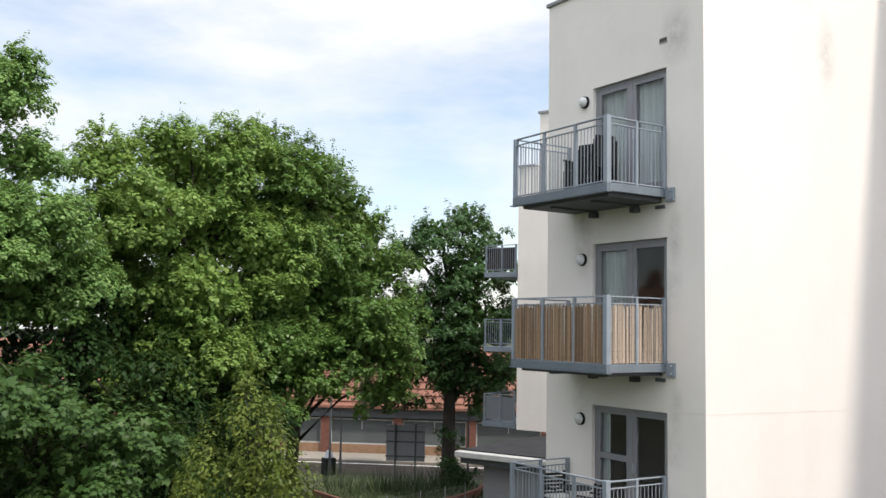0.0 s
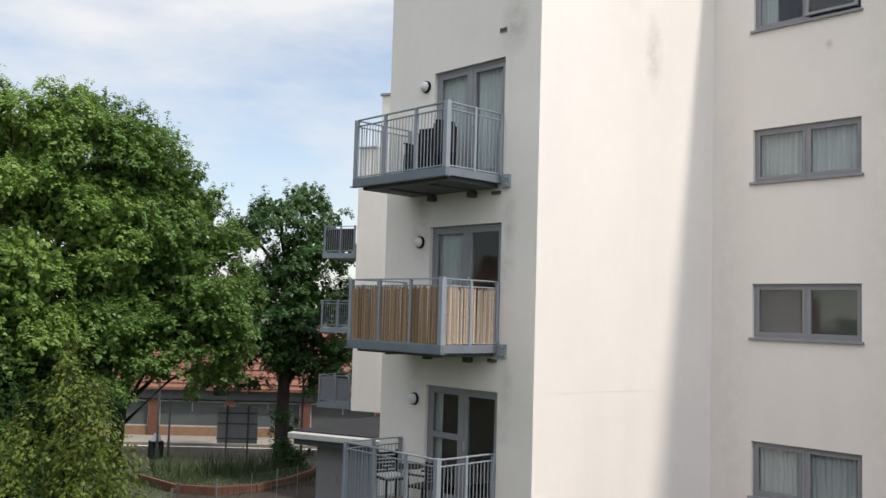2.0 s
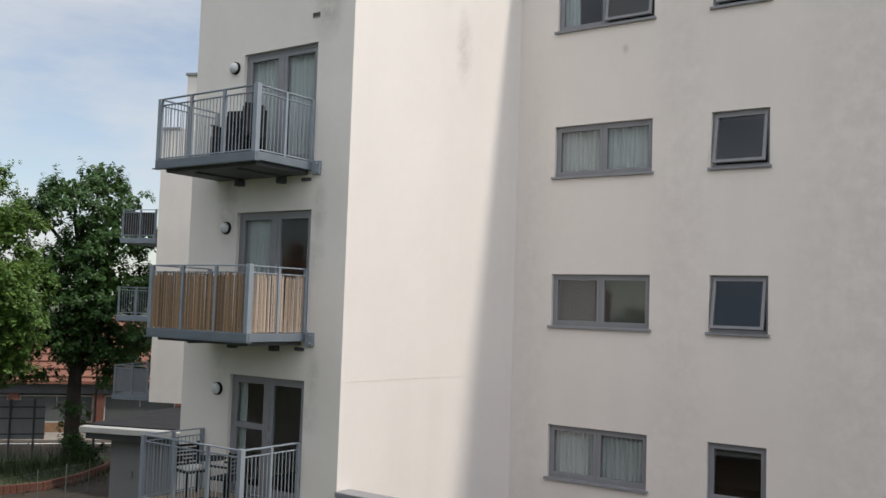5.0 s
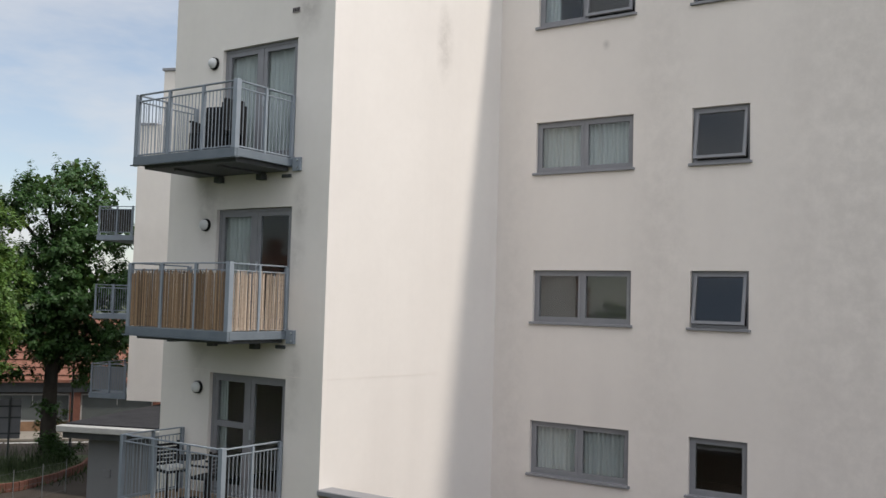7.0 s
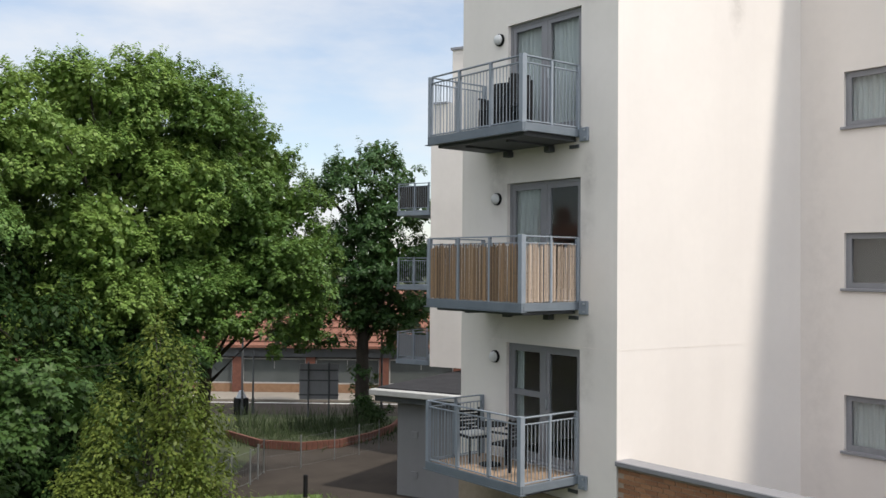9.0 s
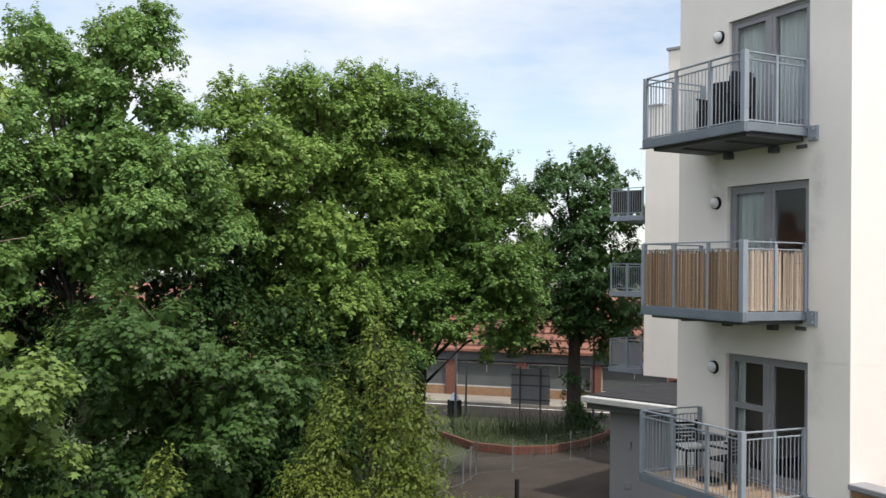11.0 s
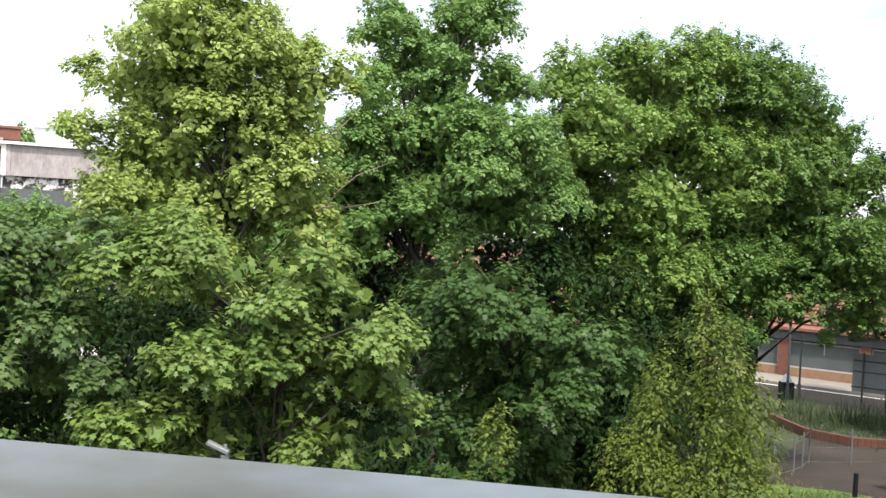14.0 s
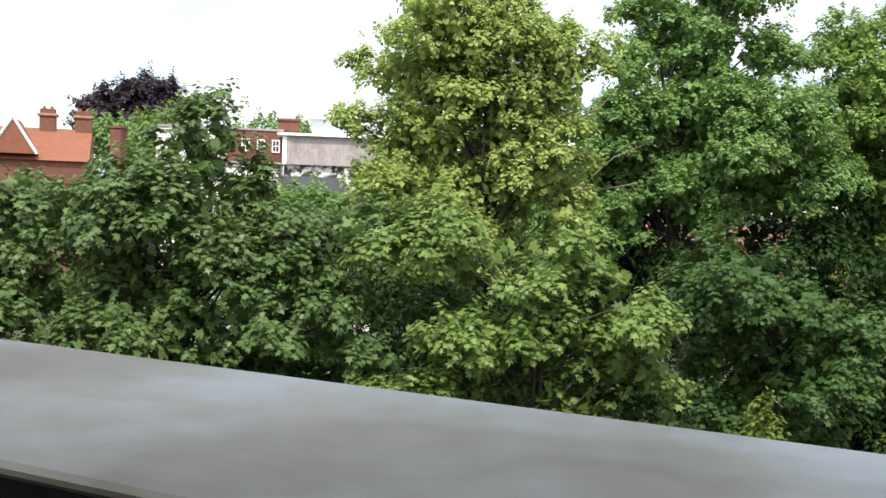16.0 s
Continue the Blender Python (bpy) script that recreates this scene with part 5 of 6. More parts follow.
terrace((-48, 53.0, 0), 28, 14, 8.0, 10.4, 8, ((6.5, 0.75), (11.2, 0.85), (13.6, 0.8)), 9.4)
terrace((-55, 47.0, 0), 118, 8, 8.0, 11.2, 7, (), None)
chim = thing("brick_chimney", "tall narrow red brick chimney stack", "chimney")
part("shaft", box((-24.7, 43.3, GZ), (-24.1, 43.9, 9.3), 0.03), M["brick_red"], chim)
part("cap", box((-24.76, 43.24, 9.303), (-24.04, 43.96, 9.42), 0.02), M["brick_red"], chim)

# ---- trees ----
tree("sycamore_tree", "tall bright green maple with an open airy crown", (-3.2, 21.2, GZ),
     [(-0.6, 20.6, 9.6, 0.55, 0.55, 0.45), (-1.4, 20.6, 9.9, 0.7, 0.7, 0.6), (-1.2, 20.5, 8.7, 0.70, 0.70, 0.59), (-1.3, 20.5, 7.7, 0.80, 0.80, 0.68), (-1.8, 20.5, 6.9, 0.90, 0.90, 0.77), (-0.8, 20.5, 6.2, 0.80, 0.80, 0.68), (-3.9, 20.0, 10.2, 1.27, 1.27, 1.08), (-2.5, 20.4, 10.2, 1.08, 1.08, 0.92), (-4.8, 20.9, 9.2, 1.02, 1.02, 0.87), (-3.1, 20.9, 9.1, 1.53, 1.53, 1.30), (-5.7, 19.5, 8.1, 0.53, 0.53, 0.45), (-4.3, 20.5, 7.7, 1.34, 1.34, 1.14), (-2.3, 20.8, 7.9, 1.21, 1.21, 1.03), (-1.2, 20.4, 9.1, 0.70, 0.70, 0.60), (-3.4, 21.1, 6.7, 1.59, 1.59, 1.35), (-4.5, 19.9, 6.7, 0.96, 0.96, 0.81), (-1.6, 20.8, 6.9, 0.89, 0.89, 0.76), (-3.6, 20.7, 5.4, 1.40, 1.40, 1.19), (-3.2, 20.6, 11.3, 0.89, 0.89, 0.76)],
     11, "leaf_crown", BROAD, 0.104, 0.5, 190, 0.16, fill=0.5, droop=0.4)
tree("sycamore_tree", "tall green maple with layered sprays of leaves", (2.6, 27.4, GZ),
     [(-2.2, 27.0, 5.9, 1.20, 1.20, 1.02), (-0.2, 26.5, 8.3, 1.00, 1.00, 0.85), (-0.8, 26.5, 7.1, 0.90, 0.90, 0.77), (0.0, 26.5, 6.0, 1.30, 1.30, 1.10), (0.8, 27.2, 12.2, 1.02, 1.02, 0.86), (3.3, 27.3, 12.7, 1.31, 1.31, 1.11), (2.2, 27.9, 11.2, 1.72, 1.72, 1.46), (0.4, 26.6, 10.4, 1.02, 1.02, 0.86), (4.1, 27.0, 10.7, 1.06, 1.06, 0.90), (2.6, 27.3, 9.3, 1.96, 1.96, 1.67), (0.2, 26.6, 8.8, 1.15, 1.15, 0.97), (4.4, 25.7, 8.9, 1.31, 1.31, 1.11), (1.4, 28.0, 7.5, 1.80, 1.80, 1.53), (3.6, 26.4, 8.1, 1.96, 1.96, 1.67), (2.4, 26.8, 6.4, 1.3, 1.3, 0.8), (4.4, 27.2, 6.7, 1.3, 1.3, 0.8), (0.2, 27.0, 6.3, 1.2, 1.2, 0.8), (2.2, 26.6, 7.2, 1.5, 1.5, 1.1), (5.4, 27.2, 7.6, 1.4, 1.4, 1.1), (-0.4, 27.2, 7.4, 0.90, 0.90, 0.77), (-0.8, 27.0, 5.9, 1.15, 1.15, 0.97), (-1.1, 27.6, 8.7, 0.62, 0.62, 0.53)],
     12, "leaf_mid", BROAD, 0.114, 0.58, 190, 0.2, fill=0.5, droop=0.4)
tree("maple_tree", "large rounded green maple with dense foliage", (10.6, 30.4, GZ),
     [(11.2, 29.0, 8.8, 1.50, 1.50, 1.27), (11.8, 28.7, 8.8, 1.50, 1.50, 1.27), (12.2, 28.6, 7.6, 1.40, 1.40, 1.19), (10.6, 29.2, 10.9, 1.30, 1.30, 1.10), (10.3, 29.4, 10.1, 1.20, 1.20, 1.02), (6.7, 29.1, 11.2, 1.17, 1.17, 0.99), (8.9, 30.3, 11.7, 1.50, 1.50, 1.28), (10.3, 28.9, 11.8, 1.32, 1.32, 1.12), (7.8, 28.9, 9.6, 2.07, 2.07, 1.76), (10.2, 29.8, 9.6, 1.97, 1.97, 1.68), (7.6, 31.3, 7.7, 1.88, 1.88, 1.60), (9.4, 28.8, 7.3, 2.07, 2.07, 1.76), (8.4, 30.2, 5.4, 2.07, 2.07, 1.76), (10.1, 28.8, 5.4, 1.88, 1.88, 1.60), (9.4, 30.2, 3.8, 1.69, 1.69, 1.44)],
     13, "leaf_fresh", BROAD, 0.116, 0.66, 205, 0.28, fill=0.5, droop=0.4)
tree("maple_tree", "rounded deep green maple with dense foliage", (13.6, 31.4, GZ),
     [(14.2, 28.8, 4.2, 0.8, 0.8, 0.6), (16.2, 28.0, 4.4, 0.8, 0.8, 0.6), (15.3, 28.5, 3.5, 0.5, 0.5, 0.4), (14.9, 28.4, 5.0, 0.85, 0.85, 0.72), (16.1, 27.8, 5.4, 0.80, 0.80, 0.68), (14.1, 28.9, 5.8, 1.00, 1.00, 0.85), (13.1, 29.3, 4.7, 0.90, 0.90, 0.77), (15.4, 28.2, 4.1, 0.50, 0.50, 0.42), (12.0, 30.8, 12.3, 1.38, 1.38, 1.17), (13.1, 29.0, 11.4, 1.62, 1.62, 1.37), (14.8, 29.9, 10.5, 1.42, 1.42, 1.21), (12.6, 30.4, 10.0, 1.77, 1.77, 1.51), (13.8, 29.9, 9.1, 2.07, 2.07, 1.76), (15.6, 29.5, 9.4, 1.02, 1.02, 0.87), (12.5, 29.8, 7.1, 2.17, 2.17, 1.84), (14.8, 29.7, 7.6, 1.97, 1.97, 1.68), (16.3, 29.3, 8.4, 1.22, 1.22, 1.04), (12.4, 28.9, 5.3, 1.77, 1.77, 1.51), (14.8, 29.9, 5.7, 1.58, 1.58, 1.34), (15.2, 28.4, 6.1, 1.48, 1.48, 1.26), (16.1, 28.2, 6.7, 1.22, 1.22, 1.04), (11.8, 29.3, 3.9, 1.58, 1.58, 1.34)],
     28, "leaf_shade", BROAD, 0.116, 0.66, 205, 0.26, fill=0.5, droop=0.4, limb_n=1)
tree("street_tree", "dark green street tree with a clear dark trunk", (25.0, 37.7, GZ),
     [(24.0, 37.7, 5.1, 1.10, 1.10, 0.94), (25.3, 36.9, 5.1, 1.10, 1.10, 0.94), (22.4, 39.0, 2.6, 0.8, 0.8, 0.6), (23.6, 38.2, 2.8, 0.7, 0.7, 0.5), (26.4, 36.7, 2.8, 0.8, 0.8, 0.6), (27.4, 36.0, 3.1, 0.8, 0.8, 0.6), (23.2, 38.2, 4.0, 0.70, 0.70, 0.59), (26.0, 36.4, 3.7, 0.70, 0.70, 0.59), (24.6, 37.3, 3.7, 0.70, 0.70, 0.59), (23.5, 38.0, 6.4, 1.20, 1.20, 1.02), (25.0, 37.7, 0.2, 0.42, 0.42, 1.0), (25.0, 37.7, 1.8, 0.4, 0.4, 1.0), (25.05, 37.65, 3.3, 0.42, 0.42, 1.0), (25.8, 37.9, 11.9, 0.98, 0.98, 0.84), (23.8, 37.4, 10.7, 1.36, 1.36, 1.16), (26.6, 37.2, 10.6, 1.23, 1.23, 1.04), (23.1, 38.5, 9.6, 1.15, 1.15, 0.97), (25.6, 37.1, 8.9, 1.91, 1.91, 1.62), (26.6, 35.5, 9.0, 1.09, 1.09, 0.93), (23.7, 38.8, 7.3, 1.64, 1.64, 1.39), (25.3, 36.8, 6.7, 2.18, 2.18, 1.86), (27.7, 36.5, 6.7, 1.36, 1.36, 1.16), (22.8, 38.4, 5.1, 1.64, 1.64, 1.39), (25.0, 37.7, 4.5, 1.64, 1.64, 1.39), (26.6, 36.2, 4.3, 1.50, 1.50, 1.28), (22.5, 39.4, 3.4, 1.09, 1.09, 0.93)],
     14, "leaf_street", LOBED, 0.16, 0.65, 105, 0.36, limb_n=1, droop=0.4)
tree("maple_shrub", "young maple with fresh bright green leaves", (-1.2, 15.9, GZ),
     [(-2.6, 15.1, 4.1, 0.80, 0.80, 0.60), (-1.9, 15.1, 4.2, 0.52, 0.52, 0.39), (-1.1, 15.8, 3.2, 0.52, 0.52, 0.39), (-2.7, 15.6, 5.7, 0.94, 0.94, 0.70), (-3.5, 15.2, 5.7, 0.61, 0.61, 0.46), (-2.0, 15.9, 5.5, 0.70, 0.70, 0.53), (-1.1, 15.2, 5.4, 0.70, 0.70, 0.53), (-0.2, 15.9, 5.2, 0.85, 0.85, 0.63), (0.4, 15.2, 4.6, 0.61, 0.61, 0.46), (0.1, 16.0, 3.8, 0.80, 0.80, 0.60), (-0.8, 15.7, 4.3, 0.89, 0.89, 0.67), (0.7, 15.7, 3.6, 0.42, 0.42, 0.32), (-0.2, 16.0, 2.8, 0.80, 0.80, 0.60), (0.9, 15.8, 2.7, 0.56, 0.56, 0.42), (-2.2, 15.7, 2.7, 0.85, 0.85, 0.63), (-3.1, 14.8, 3.1, 0.85, 0.85, 0.63)],
     15, "leaf_bright", MAPLE, 0.145, 0.5, 150, 0.08, limb_n=1, gap=-0.34)
# This maple's shade is put into its leaf colour.
tree("maple_shrub", "green maple below the tall trees, leaves darkened for shade", (4.0, 21.3, GZ),
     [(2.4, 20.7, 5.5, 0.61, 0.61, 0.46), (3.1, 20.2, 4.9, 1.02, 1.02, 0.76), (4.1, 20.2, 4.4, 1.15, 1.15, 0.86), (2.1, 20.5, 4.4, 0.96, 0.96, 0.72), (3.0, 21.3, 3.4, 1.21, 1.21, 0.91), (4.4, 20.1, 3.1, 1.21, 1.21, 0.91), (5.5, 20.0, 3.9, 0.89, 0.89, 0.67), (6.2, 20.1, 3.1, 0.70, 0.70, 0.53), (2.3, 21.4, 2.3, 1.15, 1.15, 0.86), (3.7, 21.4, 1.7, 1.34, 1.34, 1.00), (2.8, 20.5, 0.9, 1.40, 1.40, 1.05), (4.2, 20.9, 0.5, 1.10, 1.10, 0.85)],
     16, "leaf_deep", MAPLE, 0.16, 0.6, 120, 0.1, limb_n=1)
tree("birch_tree", "young birch with fine drooping yellow-green foliage", (6.4, 17.0, GZ),
     [(6.6, 16.9, 4.5, 0.52, 0.52, 0.52), (6.8, 16.3, 4.2, 0.57, 0.57, 0.57), (6.2, 17.1, 3.5, 0.68, 0.68, 0.68), (7.1, 16.4, 3.3, 0.76, 0.76, 0.76), (5.9, 17.1, 2.7, 0.68, 0.68, 0.68), (6.8, 16.9, 2.4, 1.04, 1.04, 1.04), (7.5, 16.5, 2.5, 0.55, 0.55, 0.55), (5.6, 17.1, 1.7, 0.93, 0.93, 0.93), (6.9, 16.7, 1.5, 1.20, 1.20, 1.20), (7.5, 16.1, 1.7, 0.60, 0.60, 0.60), (6.6, 16.8, 5.2, 0.24, 0.24, 0.24)],
     17, "leaf_birch", KITE, 0.092, 0.3, 52, 0.07, fill=0.08, flat=1.3)
tree("maple_shrub", "broad green maple thicket along the boundary", (-7.2, 15.3, GZ),
     [(-7.5, 13.7, 6.5, 0.44, 0.44, 0.33), (-6.8, 14.5, 7.0, 0.75, 0.75, 0.8), (-6.5, 14.6, 7.6, 0.3, 0.3, 0.6), (-7.6, 14.0, 6.6, 0.55, 0.55, 0.5), (-5.95, 14.8, 6.9, 0.2, 0.2, 0.6), (-5.5, 15.0, 6.0, 0.55, 0.55, 0.5), (-6.0, 15.2, 5.7, 0.8, 0.8, 0.7), (-8.6, 13.9, 6.0, 0.7, 0.7, 0.5), (-7.8, 13.8, 6.0, 0.78, 0.78, 0.58), (-6.9, 13.8, 6.2, 0.87, 0.87, 0.65), (-6.3, 14.8, 6.3, 0.73, 0.73, 0.55), (-6.4, 14.3, 7.1, 0.29, 0.29, 0.22), (-5.2, 15.4, 5.6, 0.53, 0.53, 0.40), (-5.5, 14.9, 5.2, 0.73, 0.73, 0.55), (-6.6, 14.5, 5.3, 1.02, 1.02, 0.76), (-7.9, 14.5, 4.9, 0.97, 0.97, 0.73), (-4.6, 15.2, 4.7, 0.63, 0.63, 0.47), (-4.5, 15.2, 5.7, 0.58, 0.58, 0.44), (-5.7, 14.8, 4.3, 0.97, 0.97, 0.73), (-7.0, 14.4, 4.1, 1.07, 1.07, 0.80), (-7.7, 13.5, 4.1, 0.87, 0.87, 0.65), (-4.5, 15.4, 3.8, 0.73, 0.73, 0.55), (-6.3, 15.3, 3.0, 1.16, 1.16, 0.87), (-7.6, 14.2, 3.0, 1.16, 1.16, 0.87), (-4.4, 15.7, 6.2, 0.31, 0.31, 0.23), (-9.6, 14.0, 6.3, 0.60, 0.60, 0.45), (-9.6, 13.9, 5.5, 0.90, 0.90, 0.68), (-9.6, 13.8, 4.5, 1.00, 1.00, 0.75), (-9.3, 14.0, 3.3, 1.10, 1.10, 0.83), (-10.4, 13.3, 5.9, 1.00, 1.00, 0.75), (-10.0, 12.9, 4.3, 1.20, 1.20, 0.90)],
     18, "leaf_thicket", MAPLE, 0.14, 0.5, 85, 0.1, limb_n=1, gap=-0.34, fill=0.6)
# Low fill shrubs; their dark leaves paint the shade below the canopy.
tree("understory_shrub", "fill shrubs under the trees, leaves coloured dark for shade", (3, 28.4, GZ),
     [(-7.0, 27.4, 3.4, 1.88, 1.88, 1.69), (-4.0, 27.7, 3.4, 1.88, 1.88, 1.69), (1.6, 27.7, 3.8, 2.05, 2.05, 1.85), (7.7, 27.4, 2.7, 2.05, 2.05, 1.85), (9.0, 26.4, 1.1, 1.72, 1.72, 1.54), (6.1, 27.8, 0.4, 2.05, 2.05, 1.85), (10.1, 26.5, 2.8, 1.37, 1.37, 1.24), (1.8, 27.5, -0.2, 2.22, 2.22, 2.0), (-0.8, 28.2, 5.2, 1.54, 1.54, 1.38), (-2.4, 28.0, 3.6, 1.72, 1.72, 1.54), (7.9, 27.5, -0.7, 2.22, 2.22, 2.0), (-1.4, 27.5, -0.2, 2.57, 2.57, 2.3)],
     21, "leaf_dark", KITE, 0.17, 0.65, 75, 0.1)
tree("understory_shrub", "shrubs behind the birch, leaves coloured dark for shade", (9, 29.0, GZ),
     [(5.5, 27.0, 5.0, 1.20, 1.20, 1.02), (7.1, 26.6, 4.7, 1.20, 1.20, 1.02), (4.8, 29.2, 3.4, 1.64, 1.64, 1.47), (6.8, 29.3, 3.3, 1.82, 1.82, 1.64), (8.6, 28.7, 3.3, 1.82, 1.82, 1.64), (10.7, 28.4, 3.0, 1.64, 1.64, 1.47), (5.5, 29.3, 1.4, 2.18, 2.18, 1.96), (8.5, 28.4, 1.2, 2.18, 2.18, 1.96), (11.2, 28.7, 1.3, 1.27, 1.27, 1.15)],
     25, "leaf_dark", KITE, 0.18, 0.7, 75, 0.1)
# Added behind the maples so that the gap reads as deep shade.
tree("understory_shrub", "shrubs added behind the maples, leaves coloured dark for deep shade", (5, 33.0, GZ),
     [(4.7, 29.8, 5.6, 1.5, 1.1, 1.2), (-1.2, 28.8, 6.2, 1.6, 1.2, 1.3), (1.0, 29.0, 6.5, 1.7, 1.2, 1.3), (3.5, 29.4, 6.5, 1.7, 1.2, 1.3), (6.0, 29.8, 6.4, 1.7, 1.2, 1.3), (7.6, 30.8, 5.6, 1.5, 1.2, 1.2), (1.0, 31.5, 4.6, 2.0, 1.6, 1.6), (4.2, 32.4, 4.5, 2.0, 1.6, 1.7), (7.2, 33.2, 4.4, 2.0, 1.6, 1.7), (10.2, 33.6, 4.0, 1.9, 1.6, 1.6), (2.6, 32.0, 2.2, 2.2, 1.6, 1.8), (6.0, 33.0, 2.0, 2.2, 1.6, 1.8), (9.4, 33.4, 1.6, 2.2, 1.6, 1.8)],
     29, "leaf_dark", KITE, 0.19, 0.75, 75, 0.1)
tree("shrub", "leafy shrub at the foot of the street tree, coloured dark for shade", (24.6, 36.9, GZ), [(24.5, 36.9, -0.6, 0.7, 0.6, 0.6), (25.4, 36.5, -0.7, 0.6, 0.5, 0.5)], 26, "leaf_dark", KITE, 0.14, 0.4, 60, 0.04)
tree("birch_sapling", "birch sapling with yellow-green leaves", (2.4, 14.8, GZ), [(2.4, 14.75, 2.7, 0.3, 0.3, 0.7), (2.3, 14.7, 1.6, 0.5, 0.45, 0.8), (2.6, 14.8, 0.7, 0.6, 0.5, 0.8)],
     19, "leaf_birch", KITE, 0.08, 0.25, 50, 0.03, flat=1.1)
tree("ivy_hedge", "ivy-covered hedge behind the thicket", (-9.5, 28.6, GZ), [(-9.4, 28.5, 5.75, 3.2, 1.2, 1.1), (-5.0, 29.6, 5.5, 3.0, 1.2, 1.1), (-9.4, 28.2, 3.4, 3.4, 1.3, 1.5), (-14.5, 26.6, 5.5, 3.2, 1.3, 1.2), (-14.5, 26.2, 3.2, 3.2, 1.3, 1.5), (-5.0, 29.4, 3.2, 3.2, 1.3, 1.6), (-0.8, 29.9, 4.9, 2.4, 1.2, 1.2), (-0.8, 29.6, 2.8, 2.8, 1.3, 1.6), (-9.4, 28.0, 0.8, 3.4, 1.3, 1.7), (-4.8, 29.2, 0.8, 3.2, 1.3, 1.7)],
     20, "leaf_mid", LOBED, 0.16, 0.5, 62, 0.1, fill=0.5, flat=0.8, gap=-0.3)
# The shade-toned leaves again, as dark fill below the thicket.
tree("understory_shrub", "shrubs at the foot of the thicket, leaves coloured dark for shade", (-5, 17.5, GZ), [(-6.0, 16.2, 3.4, 1.20, 1.20, 1.02), (-4.8, 16.6, 3.4, 1.20, 1.20, 1.02), (-3.6, 16.9, 3.6, 1.20, 1.20, 1.02), (-2.2, 17.1, 3.6, 1.20, 1.20, 1.02), (0.1, 17.2, 3.0, 1.00, 1.00, 0.85), (-0.8, 17.2, 4.5, 1.00, 1.00, 0.85), (-4.5, 17.4, 1.0, 1.8, 1.2, 2.2), (-7.0, 17.0, 1.2, 2.0, 1.2, 2.4), (-9.5, 16.0, 1.4, 2.0, 1.2, 2.4), (-2.2, 17.6, 0.8, 1.6, 1.1, 2.0)],
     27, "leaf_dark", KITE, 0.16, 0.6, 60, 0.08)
tree("copper_beech", "large dark purple copper beech", (-51.4, 97.3, GZ), [(-51.0, 97, 16.0, 4.2, 5, 3.6), (-54.6, 96, 14.0, 3.4, 4, 3.4), (-47.8, 98, 14.2, 3.6, 4, 3.6), (-51, 96.5, 12, 5.4, 4, 3.6)],
     22, "leaf_beech", LOBED, 0.42, 1.2, 75, 0.5, fill=0.6, gap=-0.5)
tree("far_tree", "distant green tree above the roofs", (-31.5, 88, GZ), [(-31.5, 88, 11.5, 3.6, 3, 2.4), (-36, 86, 10.5, 3.5, 3, 2.2), (-47, 84, 10.5, 4.5, 3, 2.4), (-64, 78, 10.4, 6, 3, 2.2)],
     23, "leaf_mid", KITE, 0.45, 1.0, 34, 0.4)
tree("far_tree", "distant round green tree beside the copper beech", (-38, 76, GZ), [(-38, 76, 10.8, 3.2, 3, 3.0), (-35, 77, 9.6, 2.6, 2.5, 2.2)],
     24, "leaf_bright", KITE, 0.35, 0.9, 34, 0.4)

lamp = thing("garden_lamp", "slim grey lamp post with a tilted head among the leaves", "lamp post", pose(-1.77, 13.97, GZ))
part("pole", cyl((0, 0, -0.05), (0, 0, 4.0), 0.04, 0.03, 10), M["wire"], lamp)
part("collar", cyl((0, 0, 3.95), (0, 0, 4.12), 0.05, 0.07, 10), M["wire"], lamp)
part("head", box((-0.3, -0.07, -0.03), (0.06, 0.07, 0.04), 0.015, None, pose(0, 0, 4.17, 0, 25, 0)), M["wire"], lamp, "tilted metal head")
part("cap", cyl((0, 0, 4.17), (0, 0, 4.27), 0.03, 0.03, 10), M["wire"], lamp)
host = bpy.data.objects["sycamore_tree.001"]
bm = tube([(-0.9, 20.4, 6.5), (-0.66, 19.7, 6.72), (-0.14, 19.55, 6.73), (0.5, 19.5, 6.87)], [0.03, 0.026, 0.018, 0.008], 7)
tube([(-0.6, 19.65, 6.75), (-0.38, 19.56, 7.03), (0.01, 19.5, 7.4), (0.69, 19.4, 7.7)], [0.014, 0.012, 0.009, 0.004], 6, bm)
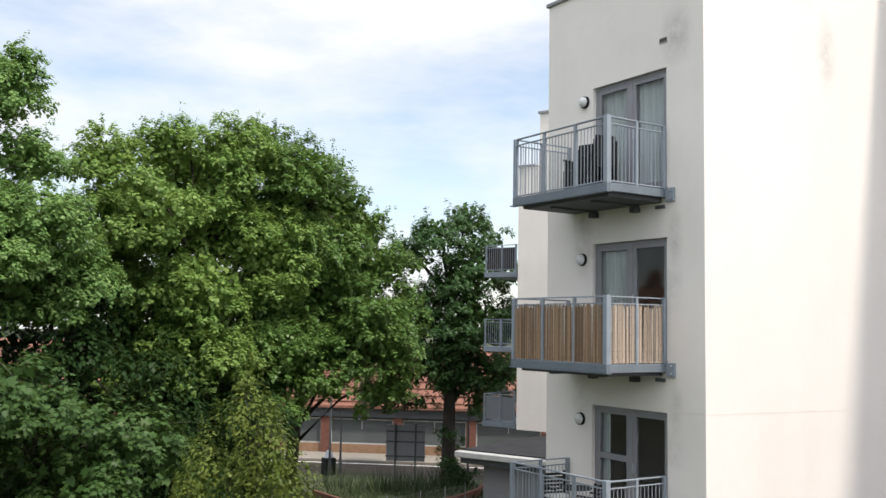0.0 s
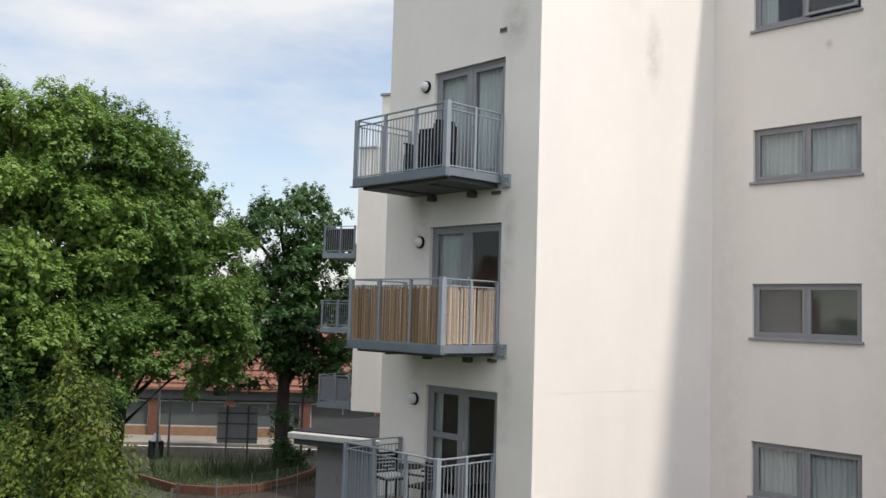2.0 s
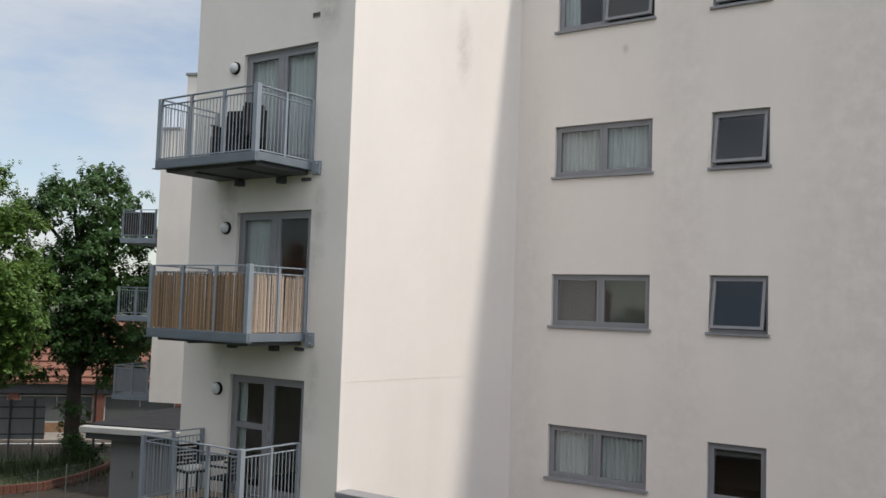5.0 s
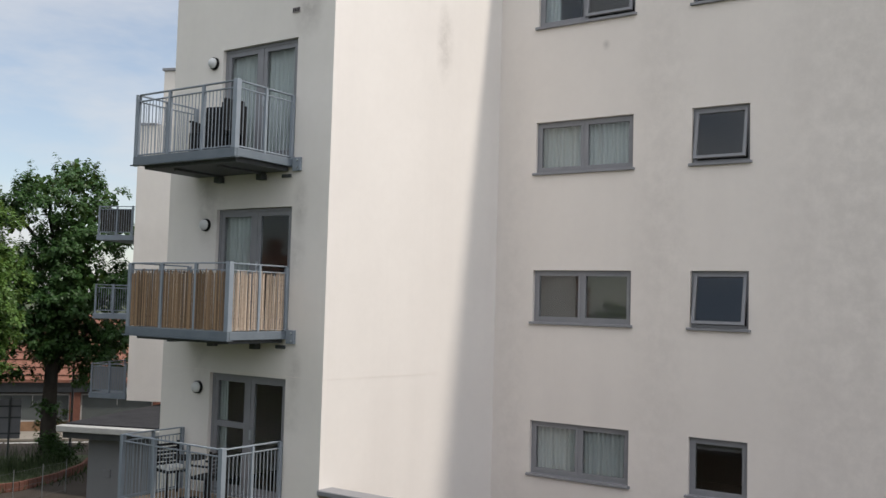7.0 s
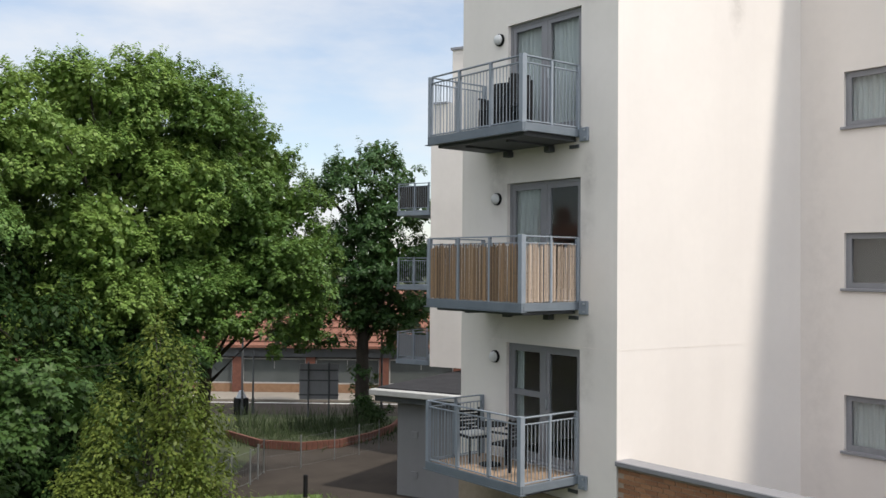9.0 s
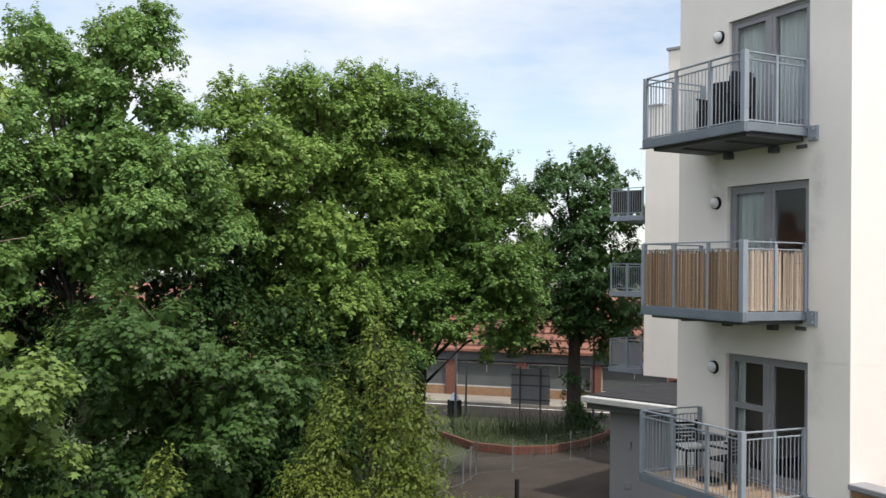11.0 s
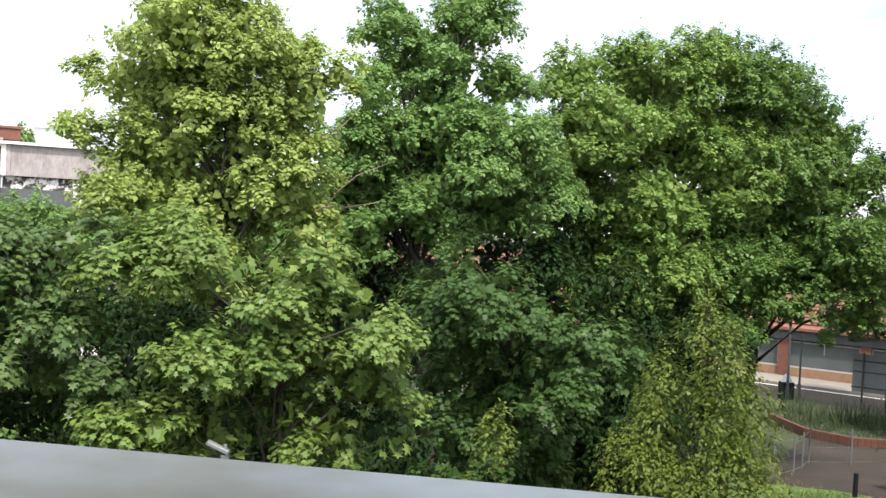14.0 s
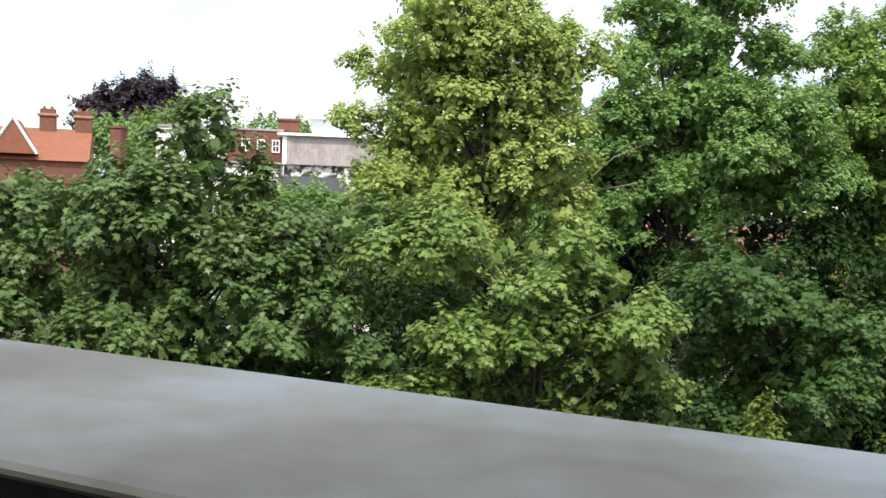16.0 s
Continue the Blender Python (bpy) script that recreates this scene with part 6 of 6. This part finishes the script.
tube([(-0.79, 19.8, 8.19), (-0.33, 19.7, 8.42), (-0.04, 19.7, 8.76)], [0.016, 0.012, 0.006], 6, bm)
part("bare_branch", bm, M["bark_pale"], host, "pale bare broken branch", True)

# ---- brick parapet of the podium ----
tagged(link_mesh("parapet_wall", box((XA + 0.012, YC - 20, GZ), (XA + 0.24, YB - 0.02, 3.2)), M["mortar"]), "brown brick parapet wall of the podium", "wall", "", "structure")
parapet = bpy.data.objects["parapet_wall"]
tagged(link_mesh("parapet_coping", box((XA - 0.06, YC - 20, 3.204), (XA + 0.3, YB - 0.004, 3.29), 0.012), M["frame"]), "grey metal coping on the brick parapet", "coping", "", "structure")
plinth = tagged(link_mesh("plinth_wall", box((XA - 0.045, YB - 0.004, GZ), (XA - 0.004, A_END, 2.45)), M["mortar"]), "brown brick plinth below the render", "wall", "", "structure")
brick_me = None
for row in range(13):
    z = 3.13 - row * 0.075
    for i in range(22):
        y = YB - 0.14 - i * 0.225 - (0.1125 if row % 2 else 0)
        if brick_me is None:
            b = part("brick", box((-0.012, -0.1075, -0.0325), (0.05, 0.1075, 0.0325), 0.004), M["brick"], parapet)
            brick_me = b.data
        else:
            b = new("brick", brick_me)
            b.parent = parapet
        b.location = (XA + 0.012 + random.uniform(-0.002, 0.002), y, z)

# ---- near railing ----
rail = thing("near_railing", "broad galvanised handrail of the balcony below the viewpoint", "railing")
RD = Vector((-0.968, 0.25, 0))
R0 = Vector((0.075, 0.311, 6.37))
rm = Matrix.Translation(R0) @ Matrix.Rotation(math.atan2(RD.y, RD.x), 4, "Z")
part("top_rail", box((0, 0, -0.006), (3.0, 0.178, 0), 0.002, None, rm), M["rail_top"], rail, "stained galvanised top rail")
# Lip colour is blackened to paint the shade below the rail.
part("rail_lip", box((0, 0.13, -0.14), (3.0, 0.16, -0.0065), 0.004, None, rm), M["black"], rail, "lower lip, blackened for the shade under the rail")
for x in (0.06, 1.4, 2.8):
    part("post", box((x, 0.05, -1.15), (x + 0.06, 0.11, -0.0065), 0.004, None, rm), M["steel"], rail)
